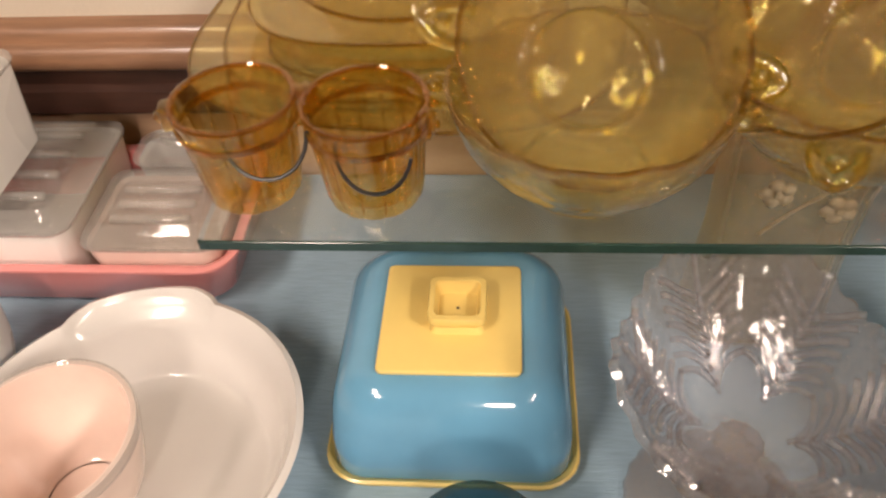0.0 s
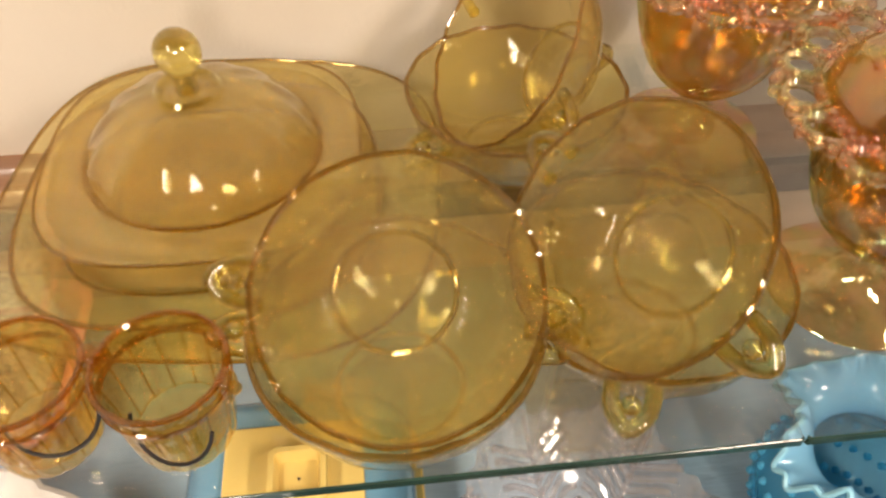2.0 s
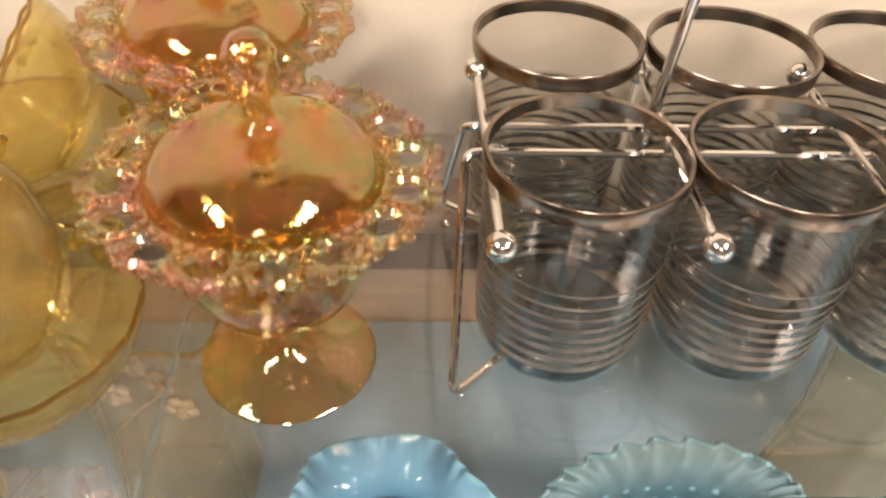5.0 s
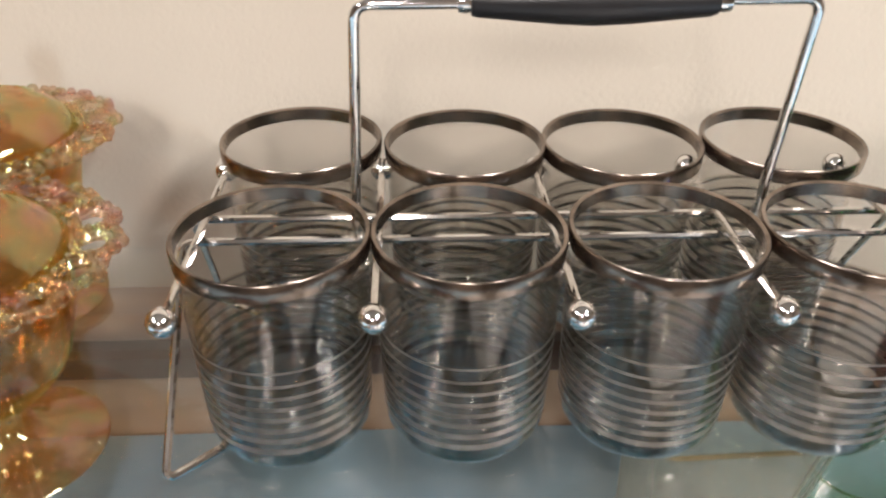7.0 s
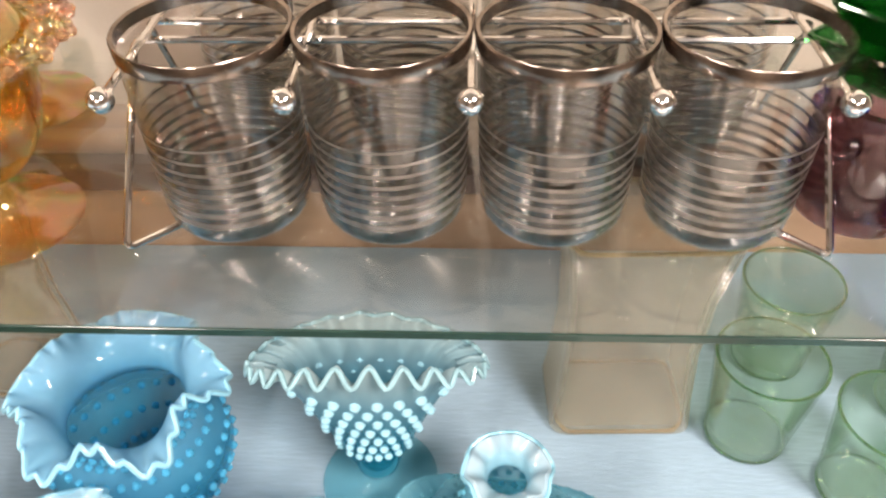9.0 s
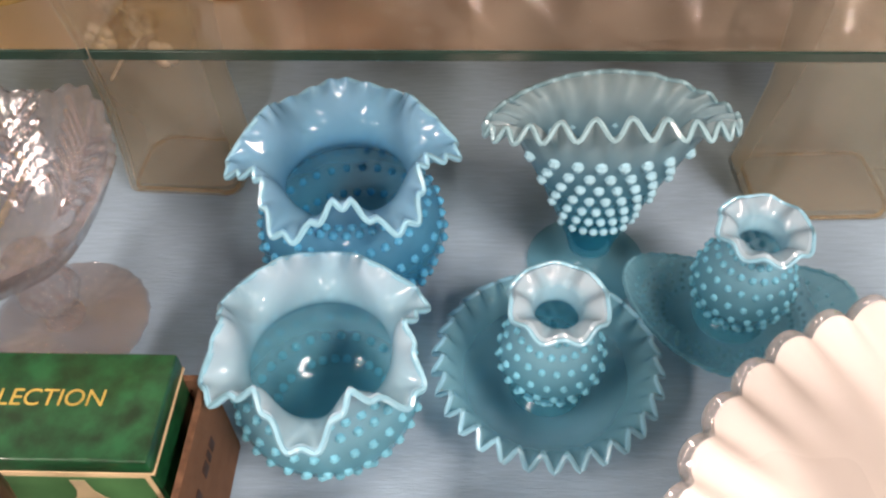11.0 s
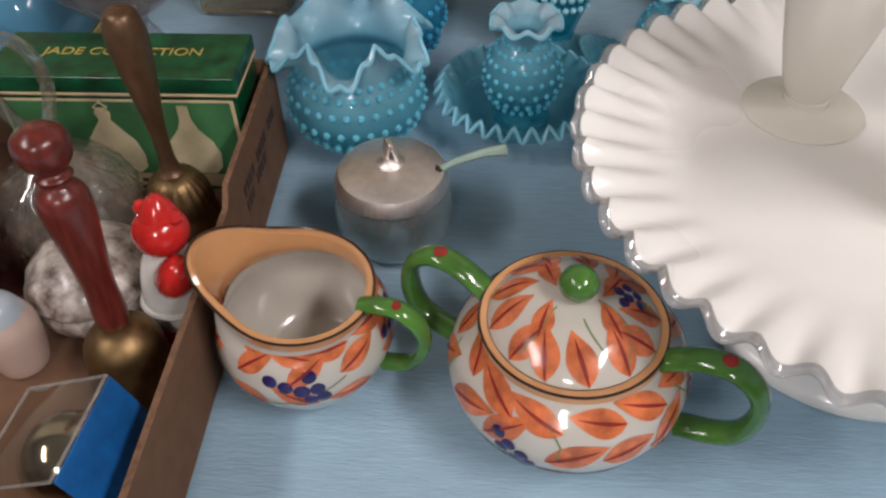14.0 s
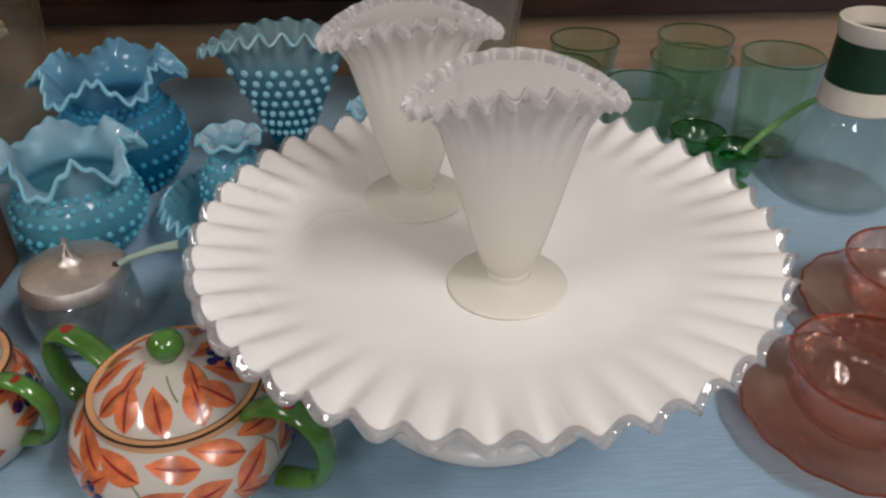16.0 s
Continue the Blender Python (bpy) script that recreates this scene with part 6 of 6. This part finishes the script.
hr = [rect_ring(w, w, c, z, 5, 0.004, -0.003) for w, c, z in ((0.0325, 0.004, 0.0819), (0.0285, 0.004, 0.086), (0.033, 0.005, 0.0895), (0.0345, 0.005, 0.092), (0.033, 0.005, 0.0960), (0.027, 0.004, 0.0960), (0.025, 0.003, 0.092), (0.0225, 0.003, 0.0872), (0.004, 0.001, 0.0868))]
hn = part("handle", loft(hr), YELLOW, cover, "square hollow yellow handle")
part("glaze_hole", shift(ball(0.0011, (0.004, -0.003, 0.0869), 8, 0.4), (0, 0, 0)), BLACK_LINE, hn)

# pressed crystal compote
pc = thing("crystal_compote", "clear pressed crystal footed bowl with palm leaf pattern", "compote", (0.3690, -0.408, 0.0), "", (0, 0, 0))
cp = [(0.012, 0.071), (0.021, 0.074), (0.038, 0.084), (0.056, 0.101), (0.068, 0.118), (0.0755, 0.131)]
co = smooth_profile(cp, 6)


def scallop(a, r, z, k):
    f = min(1, max(0, (r - 0.04) / 0.035))
    return r * (1 + f * 0.018 * math.cos(30 * a) + f * 0.03 * math.cos(6 * a)), z + f * 0.0045 * math.cos(6 * a) + f * 0.0012 * math.cos(30 * a)


OVAL = Matrix.Diagonal((0.93, 1.10, 1, 1))
part("bowl", moved(lathe(vessel(cp, 0.0045, 6), 180, scallop), OVAL), CRYSTAL, pc)
cskin = Skin([scallop(0, r, z, 0) for r, z in co])
for k in range(6):
    ribs = []
    a0 = FRONT + TAU * k / 6 + 0.33
    CS = cskin.s[-1]
    for side in (-1, 1):
        for q in range(7):
            s0 = CS * (0.20 + 0.085 * q)
            pts = [cskin.at(a0, side * 0.001, s0, -0.0050), cskin.at(a0, side * (0.006 + 0.0012 * q), s0 + 0.008, -0.0056), cskin.at(a0, side * (0.015 + 0.001 * q), s0 + 0.015, -0.0056), cskin.at(a0, side * (0.024 + 0.0003 * q), s0 + 0.0185, -0.005)]
            ribs.append(tube(smooth_path(pts, 3), 0.0020, 6))
    ribs.append(tube([cskin.at(a0, 0, CS * f, -0.0054) for f in np.linspace(0.15, 0.95, 12)], 0.0018, 6))
    part("palm_leaf", moved(join(*ribs), OVAL), CRYSTAL, pc, "raised palm leaf ribs")


def ball_cut(a, r, z, k):
    return r * (1 + 0.04 * math.cos(12 * a)), z


part("stem", lathe([(1e-4, 0.008)] + smooth_profile([(0.013, 0.009), (0.008, 0.014), (0.010, 0.020), (0.0175, 0.032), (0.0178, 0.044), (0.011, 0.056), (0.009, 0.063), (0.013, 0.0722)], 4) + [(1e-4, 0.0728)], 48, ball_cut), CRYSTAL, pc)
part("foot", lathe([(1e-4, 0.0005), (0.049, 0.0), (0.0515, 0.0015), (0.050, 0.0035), (0.025, 0.0075), (0.012, 0.0105), (1e-4, 0.0105)], 96, lambda a, r, z, k: (r * (1 + 0.012 * math.cos(24 * a) * min(1, r / 0.03)), z)), CRYSTAL, pc)

# pink oven dish with lidded dishes in it
pk = thing("oven_dish", "pink opaque glass rectangular oven dish", "oven dish", (-0.1110, -0.1975, 0.0))
part("body", tray(0.330, 0.140, 0.050, 0.024, 0.005, 0.010, rim=0.003), PINK_OPAQUE, pk)


def lidded(name, label, place, w, d, h, mat, ribs, lid_h=0.014):
    t = thing(name, label, "storage dish", place, "lidded storage dishes")
    part("dish", tray(w, d, h, 0.013, 0.004, 0.004), mat, t)
    rings = [rect_ring(w + 0.004, d + 0.004, 0.014, h + 0.0005), rect_ring(w + 0.006, d + 0.006, 0.015, h + 0.003), rect_ring(w + 0.004, d + 0.004, 0.014, h + 0.005), rect_ring(w - 0.010, d - 0.010, 0.011, h + 0.0065),
             rect_ring(w - 0.020, d - 0.020, 0.010, h + lid_h - 0.002), rect_ring(w - 0.024, d - 0.024, 0.009, h + lid_h), rect_ring(w - 0.032, d - 0.032, 0.007, h + lid_h - 0.003), rect_ring(0.02, 0.02, 0.004, h + lid_h - 0.0035)]
    lid_ob = part("lid", loft(rings), LID_GL, t, "clear ribbed glass lid")
    for y in ribs:
        part("lid_rib", slab(-w / 2 + 0.020, w / 2 - 0.020, y - 0.0035, y + 0.0035, h + lid_h - 0.0034, h + lid_h + 0.0012, 0.0014), LID_GL, lid_ob)
    return t


lidded("storage_dish", "pale pink glass storage dish with clear ribbed lid", (-0.0050, -0.2165, 0.0055), 0.098, 0.083, 0.052, PINK_PALE, (-0.022, -0.006, 0.010))
lidded("storage_dish", "small white glass storage dish with clear lid", (-0.0080, -0.1500, 0.0055), 0.072, 0.040, 0.056, MILK, (0.0,), 0.016)
lidded("storage_dish", "large white glass storage dish with clear ribbed lid", (-0.1370, -0.192, 0.0055), 0.150, 0.128, 0.064, MILK, (-0.036, -0.012, 0.012, 0.036))
lidded("refrigerator_box", "tall white opal glass refrigerator box with clear lid", (-0.1570, -0.205, 0.0838), 0.104, 0.096, 0.070, MILK, (-0.02, 0.02))

# white casserole with a blush bowl in it
wc = thing("casserole_dish", "white milk glass round casserole with lug handles", "casserole", (0.0265, -0.402, 0.0))
wp = vessel([(0.070, 0.0), (0.080, 0.003), (0.091, 0.020), (0.099, 0.042), (0.1055, 0.053)], 0.0045, 5, 0.005)


def lugs(a, r, z, k):
    """Two half-round lugs pushed out of the rim."""
    f = min(1, max(0, (z - 0.043) / 0.006))
    c = max(0.0, abs(math.cos(a - math.radians(102))) - 0.88) / 0.12
    return r + 0.010 * f * min(1, c * 1.6) ** 0.7 * (1 if r > 0.092 else 0), z


part("body", lathe(wp, 192, lugs), MILK_GREY, wc)
pb2 = thing("blush_bowl", "small blush pink lustre glass bowl inside the casserole", "bowl", (-0.0030, -0.420, 0.0052))
part("body", lathe(vessel([(0.022, 0.0), (0.026, 0.002), (0.040, 0.024), (0.0475, 0.052), (0.0505, 0.074)], 0.003, 5, 0.006), 72), PINK_PALE, pb2)
part("lip", lathe([(0.0485, 0.0665), (0.0512, 0.0668), (0.0518, 0.0745), (0.0495, 0.0755), (0.0475, 0.074), (0.0485, 0.0665)], 72), LID_GL, pb2, "glassy pale lip")
t = thing("white_cup", "plain white milk glass cup", "cup", (-0.1220, -0.338, 0.0))
part("body", lathe(vessel([(0.024, 0.0), (0.028, 0.003), (0.040, 0.03), (0.045, 0.066)], 0.0035, 5, 0.006), 56), MILK, t)
t = thing("dark_glass_bowl", "small dark teal glass bowl with a thick rim", "bowl", (0.2350, -0.470, 0.0))
part("body", lathe(vessel([(0.022, 0.0), (0.026, 0.003), (0.031, 0.03), (0.034, 0.066), (0.035, 0.074)], 0.005, 5, 0.010), 56), TEAL_DARK, t)
